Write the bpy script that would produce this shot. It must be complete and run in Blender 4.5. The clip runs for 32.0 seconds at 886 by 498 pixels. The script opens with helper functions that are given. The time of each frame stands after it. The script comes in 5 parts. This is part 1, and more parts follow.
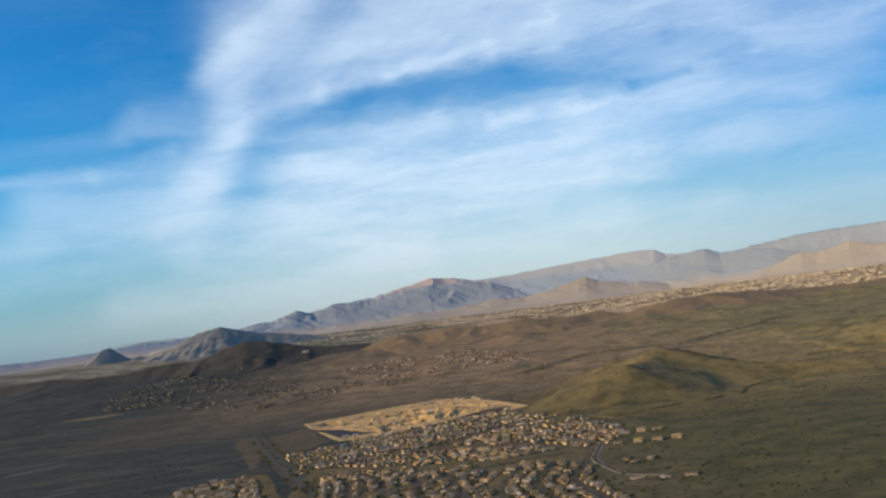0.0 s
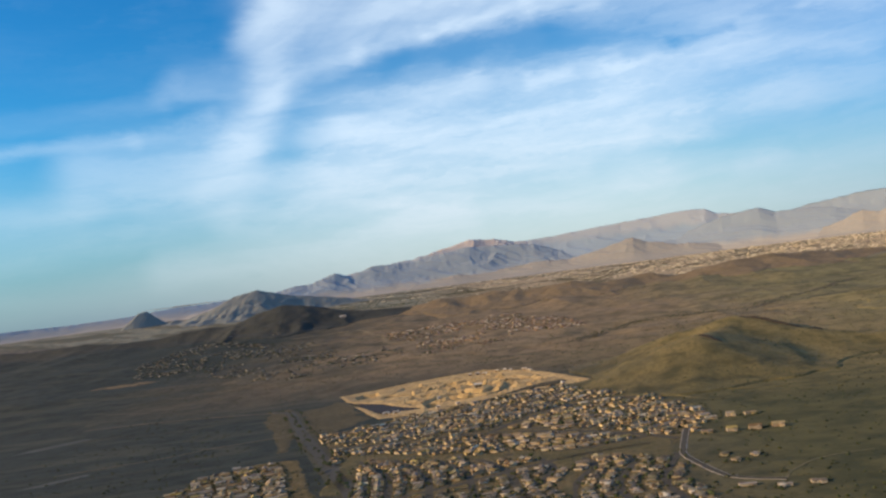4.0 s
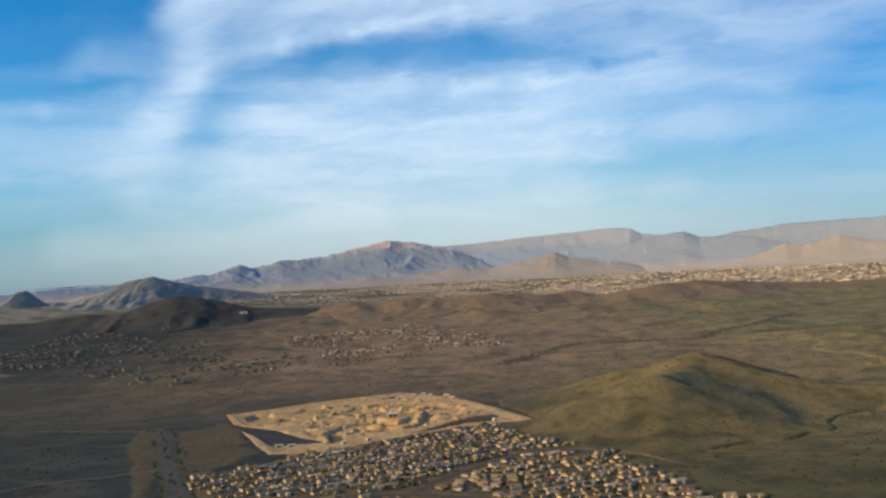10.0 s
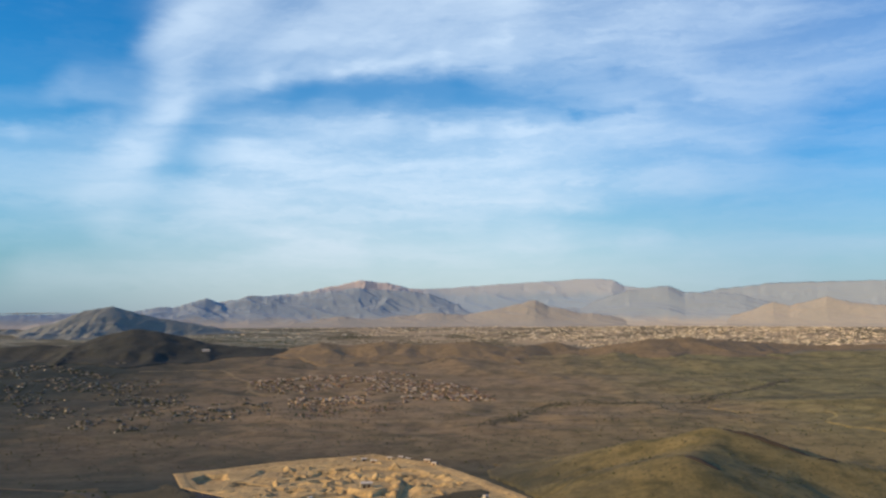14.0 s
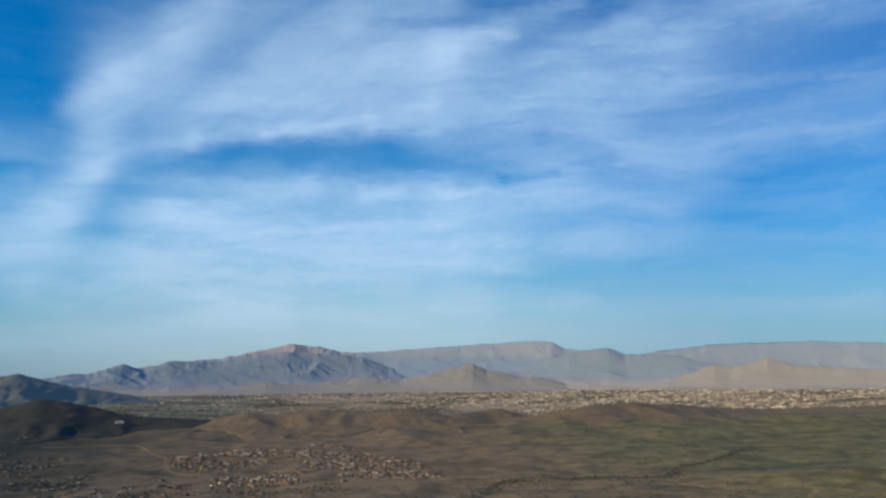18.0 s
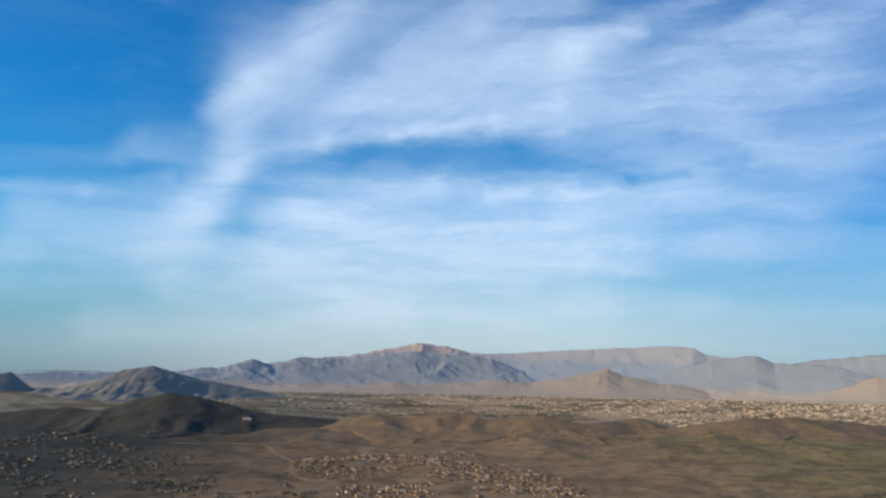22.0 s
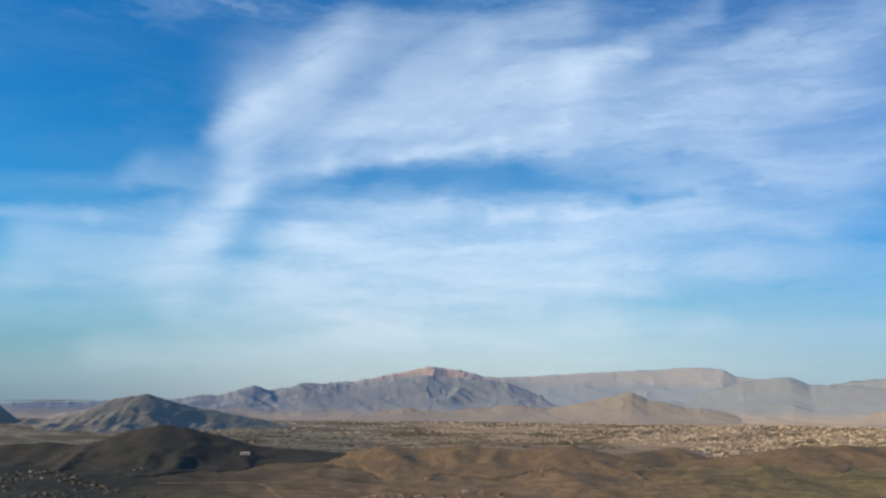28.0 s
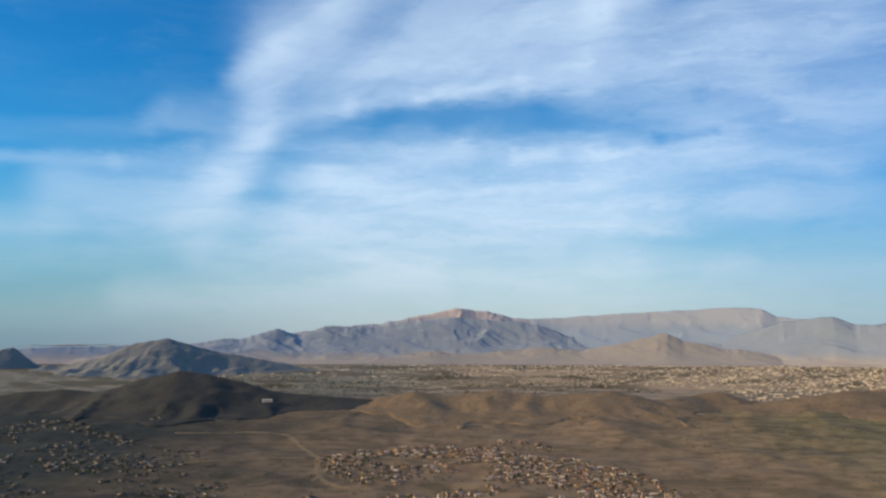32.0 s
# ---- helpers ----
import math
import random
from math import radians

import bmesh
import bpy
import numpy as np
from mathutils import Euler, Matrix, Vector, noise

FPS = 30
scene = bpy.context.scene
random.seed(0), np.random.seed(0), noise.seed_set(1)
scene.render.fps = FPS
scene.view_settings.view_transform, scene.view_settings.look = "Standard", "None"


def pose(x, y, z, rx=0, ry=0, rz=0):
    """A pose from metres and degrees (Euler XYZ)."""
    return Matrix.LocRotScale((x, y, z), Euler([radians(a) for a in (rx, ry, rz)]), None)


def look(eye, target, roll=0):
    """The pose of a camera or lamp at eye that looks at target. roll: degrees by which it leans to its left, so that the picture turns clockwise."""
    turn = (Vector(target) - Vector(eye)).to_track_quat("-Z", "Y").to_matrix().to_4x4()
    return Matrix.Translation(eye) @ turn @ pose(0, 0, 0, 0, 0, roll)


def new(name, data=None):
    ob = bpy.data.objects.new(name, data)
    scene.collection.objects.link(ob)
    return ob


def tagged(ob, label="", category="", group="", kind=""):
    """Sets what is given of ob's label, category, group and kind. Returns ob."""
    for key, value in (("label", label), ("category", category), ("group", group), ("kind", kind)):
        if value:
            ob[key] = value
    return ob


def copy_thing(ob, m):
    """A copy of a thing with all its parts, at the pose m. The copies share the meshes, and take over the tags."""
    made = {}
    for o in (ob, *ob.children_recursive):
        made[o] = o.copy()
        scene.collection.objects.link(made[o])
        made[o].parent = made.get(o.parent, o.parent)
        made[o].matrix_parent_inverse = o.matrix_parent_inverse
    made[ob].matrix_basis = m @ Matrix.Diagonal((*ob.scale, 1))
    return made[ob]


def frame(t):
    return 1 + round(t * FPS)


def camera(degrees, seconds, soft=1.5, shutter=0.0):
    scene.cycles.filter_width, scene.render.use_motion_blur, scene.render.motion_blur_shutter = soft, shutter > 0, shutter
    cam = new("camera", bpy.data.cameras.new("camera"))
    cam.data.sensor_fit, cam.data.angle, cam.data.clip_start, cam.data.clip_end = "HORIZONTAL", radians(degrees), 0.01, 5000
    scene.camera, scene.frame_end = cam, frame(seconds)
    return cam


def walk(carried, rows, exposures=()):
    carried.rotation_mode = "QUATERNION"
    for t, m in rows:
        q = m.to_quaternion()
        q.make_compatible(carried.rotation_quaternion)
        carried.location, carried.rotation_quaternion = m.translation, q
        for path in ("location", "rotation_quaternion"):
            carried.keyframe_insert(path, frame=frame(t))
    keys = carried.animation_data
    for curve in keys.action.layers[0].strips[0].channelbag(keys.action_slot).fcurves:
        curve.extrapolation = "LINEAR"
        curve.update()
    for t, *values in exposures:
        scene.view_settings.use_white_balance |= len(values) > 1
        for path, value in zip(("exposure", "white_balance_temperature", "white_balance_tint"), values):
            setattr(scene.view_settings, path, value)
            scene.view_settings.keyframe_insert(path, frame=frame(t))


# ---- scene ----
LENS = 52.2
cam = camera(LENS, 32.0, soft=2.5)


def fly(x, y, z, yaw, pitch, roll):
    return pose(x, y, z, 90 + pitch, 0, yaw) @ pose(0, 0, 0, 0, 0, roll)


PATH = [
    (0, 0.0, 0.0, 210.0, 2.69, 3.95, -7.27), (0.5, -3.0, 17.9, 210.5, 2.62, 3.25, -7.29),
    (1, -5.9, 35.9, 211.1, 2.24, 3.14, -7.20), (1.5, -8.8, 54.0, 211.7, 1.84, 3.17, -7.12),
    (2, -11.8, 72.2, 212.3, 1.25, 2.93, -6.75), (2.5, -14.6, 90.4, 212.9, 2.95, 2.77, -7.51),
    (3, -17.5, 108.7, 213.6, 5.21, 1.87, -7.91), (3.5, -20.4, 127.1, 214.3, 2.65, 0.72, -7.56),
    (4, -23.2, 145.5, 215.0, 5.40, 1.86, -7.39), (4.5, -26.0, 164.1, 215.7, -1.79, 5.38, -4.11),
    (6.5, -37.2, 238.7, 219.0, -0.53, 3.70, -4.20), (7, -39.9, 257.5, 219.8, -1.27, 3.34, -2.61),
    (7.5, -42.7, 276.3, 220.7, 0.16, 2.97, -2.05), (8, -45.4, 295.1, 221.6, 1.20, 2.46, -2.96),
    (8.5, -48.1, 314.0, 222.5, -0.04, 1.71, -2.49), (9, -50.9, 333.0, 223.4, -0.00, 1.55, -2.58),
    (9.5, -53.6, 352.0, 224.4, -0.27, 1.36, -2.89), (10, -56.3, 371.0, 225.4, -0.14, 1.49, -2.98),
    (10.5, -58.9, 390.0, 226.3, 0.05, 1.54, -3.42), (11, -61.6, 409.0, 227.3, -0.93, 1.76, -2.67),
    (11.5, -64.3, 428.1, 228.3, -4.33, 3.61, -2.52), (12, -66.9, 447.2, 229.4, -2.92, 6.04, -2.16),
    (12.5, -69.6, 466.3, 230.4, -3.39, 5.31, -1.20), (13, -72.3, 485.3, 231.5, -3.43, 4.87, -0.49),
    (13.5, -74.9, 504.5, 232.5, -3.16, 4.73, -0.38), (14, -77.5, 523.6, 233.6, -1.93, 4.14, -0.30),
    (14.5, -80.2, 542.7, 234.7, -2.35, 3.68, -0.92), (16.5, -90.7, 619.0, 239.1, -1.47, 1.28, -2.19),
    (17, -93.3, 638.1, 240.2, 3.16, -0.16, -3.87), (17.5, -96.0, 657.1, 241.3, 2.30, 2.72, -4.36),
    (18, -98.6, 676.1, 242.4, -6.52, 8.03, -0.74), (18.5, -101.2, 695.1, 243.6, -1.86, 8.50, 1.27),
    (19, -103.9, 714.0, 244.7, 0.43, 8.12, -0.44), (19.5, -106.5, 732.9, 245.8, -1.10, 8.70, 0.61),
    (20, -109.1, 751.8, 247.0, 1.01, 8.36, -1.14), (20.5, -111.8, 770.7, 248.1, 4.13, 6.29, -3.12),
    (21, -114.4, 789.4, 249.3, 3.69, 7.85, -2.24), (21.5, -117.1, 808.2, 250.4, 2.40, 8.39, 1.09),
    (22, -119.7, 826.9, 251.5, 1.45, 8.04, 1.02), (22.5, -122.4, 845.5, 252.7, 1.60, 8.17, 1.22),
    (23, -125.1, 864.1, 253.8, 1.15, 8.46, 1.50), (23.5, -127.8, 882.7, 254.9, 1.02, 8.44, 1.50),
    (24, -130.4, 901.1, 256.0, 1.15, 8.51, 1.46), (24.5, -133.1, 919.5, 257.1, 1.22, 8.52, 1.51),
    (25, -135.8, 937.9, 258.2, 1.48, 8.48, 1.47), (25.5, -138.5, 956.1, 259.3, 1.44, 8.44, 1.23),
    (27.5, -149.5, 1028.4, 263.6, 1.87, 9.20, 0.77), (28, -152.3, 1046.3, 264.7, 1.79, 9.42, 0.49),
    (28.5, -155.0, 1064.0, 265.7, 1.91, 9.41, 0.31), (29, -157.8, 1081.7, 266.8, 1.21, 9.56, 1.58),
    (29.5, -160.7, 1099.3, 267.8, 1.34, 9.79, 1.35), (30, -163.5, 1116.7, 268.8, 1.33, 9.62, 1.47),
    (30.5, -166.3, 1134.1, 269.7, 1.20, 9.88, 1.12), (31, -169.2, 1151.4, 270.7, 1.18, 10.04, 0.99),
    (31.5, -172.1, 1168.5, 271.7, 1.96, 8.49, 1.61), (32, -174.9, 1185.5, 272.6, 3.20, 5.71, 0.13),
]

# seconds, stops, kelvin, tint: the picture turns bluer and darker as the nose swings round, then settles
EXPOSURE = [(0, 0.08, 6500, 10), (2, 0.08, 6550, 10), (4, 0.15, 6650, 10), (8, 0.08, 6500, 10), (14, 0.05, 6450, 10), (16.5, 0.03, 6400, 10), (17, -0.15, 5750, 10), (17.5, 0.0, 6250, 10),
            (18, -0.27, 5600, 4), (18.5, -0.12, 5800, 10), (19, -0.05, 6250, 10), (21, 0.0, 6300, 10), (22, -0.02, 6150, 10), (23, 0.0, 6350, 10), (25, 0.0, 6350, 10), (32, -0.02, 6300, 10)]
walk(cam, [(t, fly(*row)) for t, *row in PATH], EXPOSURE)

# ---- light: low sun from behind the left shoulder, sky with high cirrus ----
SUN_AZ, SUN_EL = 256.0, 19.0     # degrees clockwise from +y, and above the horizon
sun = new("sun", bpy.data.lights.new("sun", "SUN"))
sun.data.energy, sun.data.angle, sun.data.color = 5.4, radians(0.6), (1.0, 0.665, 0.335)
sun.matrix_world = look((math.sin(radians(SUN_AZ)) * 100, math.cos(radians(SUN_AZ)) * 100, math.tan(radians(SUN_EL)) * 100), (0, 0, 0))


class Nodes:
    """Short hand for node trees."""

    def __init__(self, tree):
        self.tree = tree
        tree.nodes.clear()

    def add(self, kind, **values):
        node = self.tree.nodes.new(kind)
        for key, value in values.items():
            if key == "op":
                node.operation = value
            elif key == "mix":
                node.data_type = value
            elif key == "blend":
                node.blend_type = value
            elif key == "dims":
                node.noise_dimensions = value
        return node

    def put(self, socket, value):
        if hasattr(value, "is_output"):
            self.tree.links.new(value, socket)
        else:
            socket.default_value = value

    def math(self, op, a, b=0.0, c=0.0, clamp=False):
        node = self.add("ShaderNodeMath", op=op)
        node.use_clamp = clamp
        for socket, value in zip(node.inputs, (a, b, c)):
            self.put(socket, value)
        return node.outputs[0]

    def vec(self, op, a, b=(0, 0, 0), scale=1.0):
        node = self.add("ShaderNodeVectorMath", op=op)
        self.put(node.inputs[0], a)
        self.put(node.inputs[1], b)
        if op == "SCALE":
            self.put(node.inputs[3], scale)
        return node.outputs[1] if op in ("DOT_PRODUCT", "LENGTH", "DISTANCE") else node.outputs[0]

    def noise(self, vector, scale, detail=4.0, rough=0.55, distort=0.0):
        node = self.add("ShaderNodeTexNoise")
        self.put(node.inputs["Vector"], vector)
        for key, value in (("Scale", scale), ("Detail", detail), ("Roughness", rough), ("Distortion", distort)):
            node.inputs[key].default_value = value
        return node.outputs[0]

    def voronoi(self, vector, scale):
        node = self.add("ShaderNodeTexVoronoi")
        self.put(node.inputs["Vector"], vector)
        node.inputs["Scale"].default_value = scale
        return node.outputs["Distance"]

    def ramp(self, value, low, high, to_low=0.0, to_high=1.0, smooth=True):
        node = self.add("ShaderNodeMapRange")
        node.interpolation_type = "SMOOTHSTEP" if smooth else "LINEAR"
        for socket, v in zip(node.inputs, (value, low, high, to_low, to_high)):
            self.put(socket, v)
        return node.outputs[0]

    def blend(self, amount, a, b, kind="MIX"):
        node = self.add("ShaderNodeMix", mix="RGBA", blend=kind)
        self.put(node.inputs[0], amount)
        for socket, v in ((node.inputs[6], a), (node.inputs[7], b)):
            self.put(socket, v if hasattr(v, "is_output") else (*v, 1.0))
        return node.outputs[2]


# ---- sky ----
# cirrus: from azimuth, elevation to azimuth, elevation, half width in degrees, thickness
UPPER_CIRRUS = [
    (-8.4, 22.5, -10.5, 20.5, 1.04, 0.35),
    (-10.5, 20.5, -14.0, 18.2, 1.21, 0.40),
    (-14.0, 18.2, -15.4, 15.8, 1.04, 0.42),
    (-15.1, 16.2, -14.6, 13.1, 0.97, 0.52),
    (-14.6, 13.1, -17.0, 10.2, 1.10, 0.40),
    (-17.0, 10.2, -19.2, 8.3, 1.38, 0.32),
    (-12.6, 18.5, 5.8, 19.5, 2.59, 0.35),
    (-12.8, 16.1, 1.1, 17.4, 1.73, 0.35),
    (-7.7, 22.1, -0.2, 22.6, 1.21, 0.29),
    (-4.6, 20.2, 8.4, 20.3, 0.86, 0.29),
    (6.5, 20.3, 10.5, 21.6, 0.62, 0.38),
    (10.5, 21.6, 15.2, 23.2, 0.52, 0.34),
    (1.0, 21.9, 6.5, 23.5, 0.86, 0.25),
]
LEFT_CIRRUS = [
    (-15.1, 13.5, -21.2, 13.1, 0.62, 0.25),
    (-15.2, 14.3, -20.2, 14.0, 0.69, 0.17),
    (-36.3, 9.6, -23.5, 10.6, 0.28, 0.42),
    (-23.5, 10.6, -18.7, 11.6, 0.31, 0.34),
    (-36.5, 11.3, -21.8, 12.5, 0.48, 0.17),
    (-25.8, 8.7, -18.2, 9.1, 1.31, 0.32),
    (-35.9, 5.7, -14.8, 7.9, 0.83, 0.29),
    (-13.7, 13.4, -9.5, 14.5, 0.41, 0.42),
    (-9.5, 14.5, -4.8, 15.1, 0.31, 0.42),
    (-4.8, 15.1, 1.8, 16.0, 0.35, 0.45),
    (1.8, 16.3, 6.0, 17.0, 0.31, 0.42),
]
EAST_CIRRUS = [
    (6.6, 17.1, 15.1, 18.5, 1.90, 0.42),
    (15.1, 18.5, 21.1, 19.6, 1.90, 0.44),
    (21.1, 19.6, 33.3, 22.7, 1.90, 0.49),
    (11.9, 16.2, 32.8, 15.4, 1.73, 0.35),
    (17.0, 14.5, 32.7, 14.0, 1.04, 0.29),
    (16.9, 21.0, 20.6, 22.1, 0.41, 0.25),
]
MIDDLE_CIRRUS = [
    (-12.2, 11.9, -4.3, 12.9, 0.48, 0.25),
    (-10.7, 10.6, -2.1, 11.7, 0.76, 0.34),
    (-9.3, 9.6, 6.6, 10.6, 1.38, 0.52),
    (1.5, 11.3, 3.7, 11.4, 0.28, 0.40),
    (6.6, 11.1, 15.0, 12.2, 0.76, 0.50),
    (13.6, 12.1, 22.7, 12.0, 1.21, 0.35),
    (6.6, 9.7, 20.2, 9.8, 1.55, 0.38),
    (-11.3, 7.8, 10.1, 8.6, 1.38, 0.50),
    (-13.0, 6.3, 6.6, 6.8, 1.21, 0.42),
    (-19.7, 7.1, -12.0, 7.9, 0.48, 0.29),
    (8.4, 7.9, 16.9, 8.0, 1.04, 0.30),
]
LOWER_CIRRUS = [
    (-35.7, 3.5, -18.0, 5.6, 0.62, 0.27),
    (-18.0, 5.3, -4.1, 5.2, 0.86, 0.38),
    (-7.6, 4.0, 8.4, 4.6, 1.04, 0.42),
    (-22.6, 2.7, -4.0, 3.4, 0.76, 0.35),
    (6.6, 4.9, 15.2, 4.6, 0.62, 0.35),
    (13.5, 4.4, 32.1, 3.6, 0.41, 0.42),
    (-35.5, 1.5, 23.0, 2.8, 0.86, 0.25),
]
CLEAR_GAPS = [
    (-13.3, 12.9, -6.6, 14.1, 0.48, -0.42),
    (-7.3, 13.9, 2.9, 14.6, 0.48, -0.45),
    (2.9, 14.6, 13.0, 14.8, 0.41, -0.34),
    (13.0, 14.8, 17.4, 13.7, 0.35, -0.28),
    (3.0, 13.6, 8.7, 13.0, 0.28, -0.21),
    (7.3, 12.1, 10.5, 12.5, 0.24, -0.42),
    (10.5, 12.5, 14.0, 12.9, 0.21, -0.42),
    (-13.9, 11.0, -9.4, 11.5, 0.30, -0.14),
    (4.9, 5.8, 13.5, 5.8, 0.35, -0.25),
    (13.6, 5.8, 32.2, 5.0, 1.04, -0.34),
    (8.7, 19.8, 17.2, 21.8, 0.55, -0.31),
    (17.2, 22.9, 23.1, 22.5, 0.69, -0.28),
]
WEST_CIRRUS = [
    (-26.4, 8.7, -18.2, 9.1, 1.31, 0.34),
    (-35.5, 6.5, -27.4, 6.8, 1.04, 0.30),
    (-15.0, 11.2, -10.7, 10.1, 0.97, 0.20),
    (-12.4, 9.6, -8.5, 8.9, 0.86, 0.25),
    (-14.6, 12.8, -16.6, 10.4, 0.69, 0.30),
    (-16.6, 10.4, -18.5, 8.7, 0.83, 0.26),
]
STREAKS = UPPER_CIRRUS + WEST_CIRRUS + LEFT_CIRRUS + EAST_CIRRUS + MIDDLE_CIRRUS + LOWER_CIRRUS + CLEAR_GAPS

world = bpy.data.worlds.new("sky")
scene.world = world
world.use_nodes = True
w = Nodes(world.node_tree)
direction = w.add("ShaderNodeTexCoord").outputs["Generated"]
split = w.add("ShaderNodeSeparateXYZ")
w.put(split.inputs[0], direction)
elevation = w.math("MULTIPLY", w.math("ARCSINE", split.outputs[2]), 57.2958)
azimuth = w.math("MULTIPLY", w.math("ARCTAN2", split.outputs[0], split.outputs[1]), 57.2958)
join = w.add("ShaderNodeCombineXYZ")
w.put(join.inputs[0], azimuth)
w.put(join.inputs[1], elevation)
place = join.outputs[0]
# feathered edges: push the place about with drifting noise
wob = w.add("ShaderNodeTexNoise")
w.put(wob.inputs["Vector"], w.vec("MULTIPLY", place, (0.45, 1.3, 1.0)))
wob.inputs["Scale"].default_value, wob.inputs["Detail"].default_value = 0.24, 7.0
wob.inputs["Roughness"].default_value = 0.62
bent = w.vec("ADD", place, w.vec("SCALE", w.vec("SUBTRACT", wob.outputs[1], (0.5, 0.5, 0.5)), scale=2.3))
cover = None
near_place = bent
for count, (a0, e0, a1, e1, half, thick) in enumerate(STREAKS):
    if count % 8 == 7:
        # each group of streaks waits for the one before it, which keeps the shader small
        near_place = w.vec("ADD", bent, w.math("MULTIPLY", cover, 0.00001))
    ax, bx = Vector((a0, e0, 0)), Vector((a1 - a0, e1 - e0, 0))
    rel = w.vec("SUBTRACT", near_place, tuple(ax))
    along = w.math("DIVIDE", w.vec("DOT_PRODUCT", rel, tuple(bx)), bx.length_squared, clamp=True)
    node = w.add("ShaderNodeVectorMath", op="SCALE")
    node.inputs[0].default_value = tuple(bx)
    w.put(node.inputs[3], along)
    off = w.vec("DISTANCE", rel, node.outputs[0])
    veil = w.ramp(off, 0.0, half * 2.4 + 0.15, abs(thick), 0.0)
    if cover is None:
        # a thin veil everywhere but in the deep blue to the north-west
        edge = w.math("ADD", w.math("MULTIPLY", azimuth, 0.7), w.math("MULTIPLY", elevation, -1.0))
        thin = w.math("MULTIPLY", w.ramp(edge, -27.0, -15.0), w.ramp(elevation, 30.0, 20.0))
        cover = w.math("MULTIPLY", thin, 0.15)
    if thick > 0:
        cover = w.math("ADD", cover, w.math("MULTIPLY", veil, w.math("SUBTRACT", 1.0, cover, clamp=True)))
    else:
        cover = w.math("MULTIPLY", cover, w.math("SUBTRACT", 1.0, veil))
level_fibre = w.noise(w.vec("MULTIPLY", bent, (0.055, 0.40, 1.0)), 1.0, 7.0, 0.6, 0.25)
# the fan of fibres in the upper cloud runs up to the right
fan = w.add("ShaderNodeMapping")
fan.inputs["Rotation"].default_value = (0, 0, radians(-30))
w.put(fan.inputs["Vector"], bent)
feather = w.noise(w.vec("MULTIPLY", fan.outputs[0], (0.05, 0.42, 1.0)), 1.0, 5.0, 0.52, 0.2)
fibre = w.add("ShaderNodeMix").outputs[0]
fan_mix = fibre.node
w.put(fan_mix.inputs[0], w.math("MULTIPLY", w.ramp(elevation, 12.0, 16.0), w.ramp(azimuth, 10.0, -2.0)))
w.put(fan_mix.inputs[2], level_fibre)
w.put(fan_mix.inputs[3], feather)
wisps = w.noise(w.vec("MULTIPLY", bent, (0.035, 0.11, 1.0)), 1.0, 6.0, 0.6, 0.8)
veil = w.math("MULTIPLY", cover, w.ramp(fibre, 0.28, 0.64, 0.64, 0.98))
outside = w.ramp(w.math("ABSOLUTE", azimuth), 27.0, 40.0)
high = w.math("MULTIPLY", w.ramp(wisps, 0.42, 0.72), w.math("MAXIMUM", outside, w.ramp(elevation, 20.0, 30.0)))
veil = w.math("MAXIMUM", veil, w.math("MULTIPLY", high, 0.75))
veil = w.math("ADD", veil, w.math("MULTIPLY", w.ramp(level_fibre, 0.35, 0.8, 0.0, 0.22), w.ramp(azimuth, -18.0, -7.0, 0.3, 1.0)), clamp=True)
air = w.add("ShaderNodeTexSky")
air.sky_type, air.sun_disc = "NISHITA", False
air.sun_elevation, air.sun_rotation = radians(SUN_EL), radians(SUN_AZ)
air.air_density, air.dust_density, air.ozone_density = 1.0, 0.4, 3.0
deep = w.add("ShaderNodeHueSaturation")
deep.inputs["Saturation"].default_value, deep.inputs["Value"].default_value = 1.35, 1.0
w.put(deep.inputs["Color"], air.outputs[0])
blue = w.blend(1.0, deep.outputs[0], (0.42, 1.06, 1.24), "MULTIPLY")
low = w.ramp(elevation, 11.0, -1.0)
haze = w.blend(w.ramp(azimuth, -30.0, 0.0), (1.75, 2.2, 3.35), (4.95, 5.0, 5.6))
blue = w.blend(w.math("MULTIPLY", low, 0.75), blue, haze)
white = w.blend(w.ramp(elevation, 0.0, 12.0), (5.9, 6.5, 7.1), (6.05, 7.3, 8.6))
skycolour = w.blend(w.math("MULTIPLY", veil, w.math("MULTIPLY", w.ramp(elevation, -0.5, 4.5, 0.34, 0.92), w.ramp(azimuth, -34.0, -8.0, 0.62, 1.0))), blue, white)
back = w.add("ShaderNodeBackground")
# the whole sky is dimmed to the east, in place of lens vignetting
skycolour = w.blend(w.ramp(azimuth, 4.0, 25.0, 0.0, 1.0), skycolour, w.blend(1.0, skycolour, (0.73, 0.80, 0.89), "MULTIPLY"))
w.put(back.inputs[0], skycolour)
back.inputs[1].default_value = 0.12
w.put(w.add("ShaderNodeOutputWorld").inputs[0], back.outputs[0])


# ---- materials ----
def material(name, rough=0.9):
    m = bpy.data.materials.new(name)
    m.use_nodes = True
    n = Nodes(m.node_tree)
    bsdf = n.add("ShaderNodeBsdfPrincipled")
    bsdf.inputs["Roughness"].default_value = rough
    bsdf.inputs["Specular IOR Level"].default_value = 0.2
    n.put(n.add("ShaderNodeOutputMaterial").inputs[0], bsdf.outputs[0])
    place = n.add("ShaderNodeNewGeometry").outputs["Position"]
    return m, n, bsdf, place


def relief(n, bsdf, height, strength, distance):
    bump = n.add("ShaderNodeBump")
    bump.inputs["Strength"].default_value, bump.inputs["Distance"].default_value = strength, distance
    n.put(bump.inputs["Height"], height)
    n.put(bsdf.inputs["Normal"], bump.outputs[0])


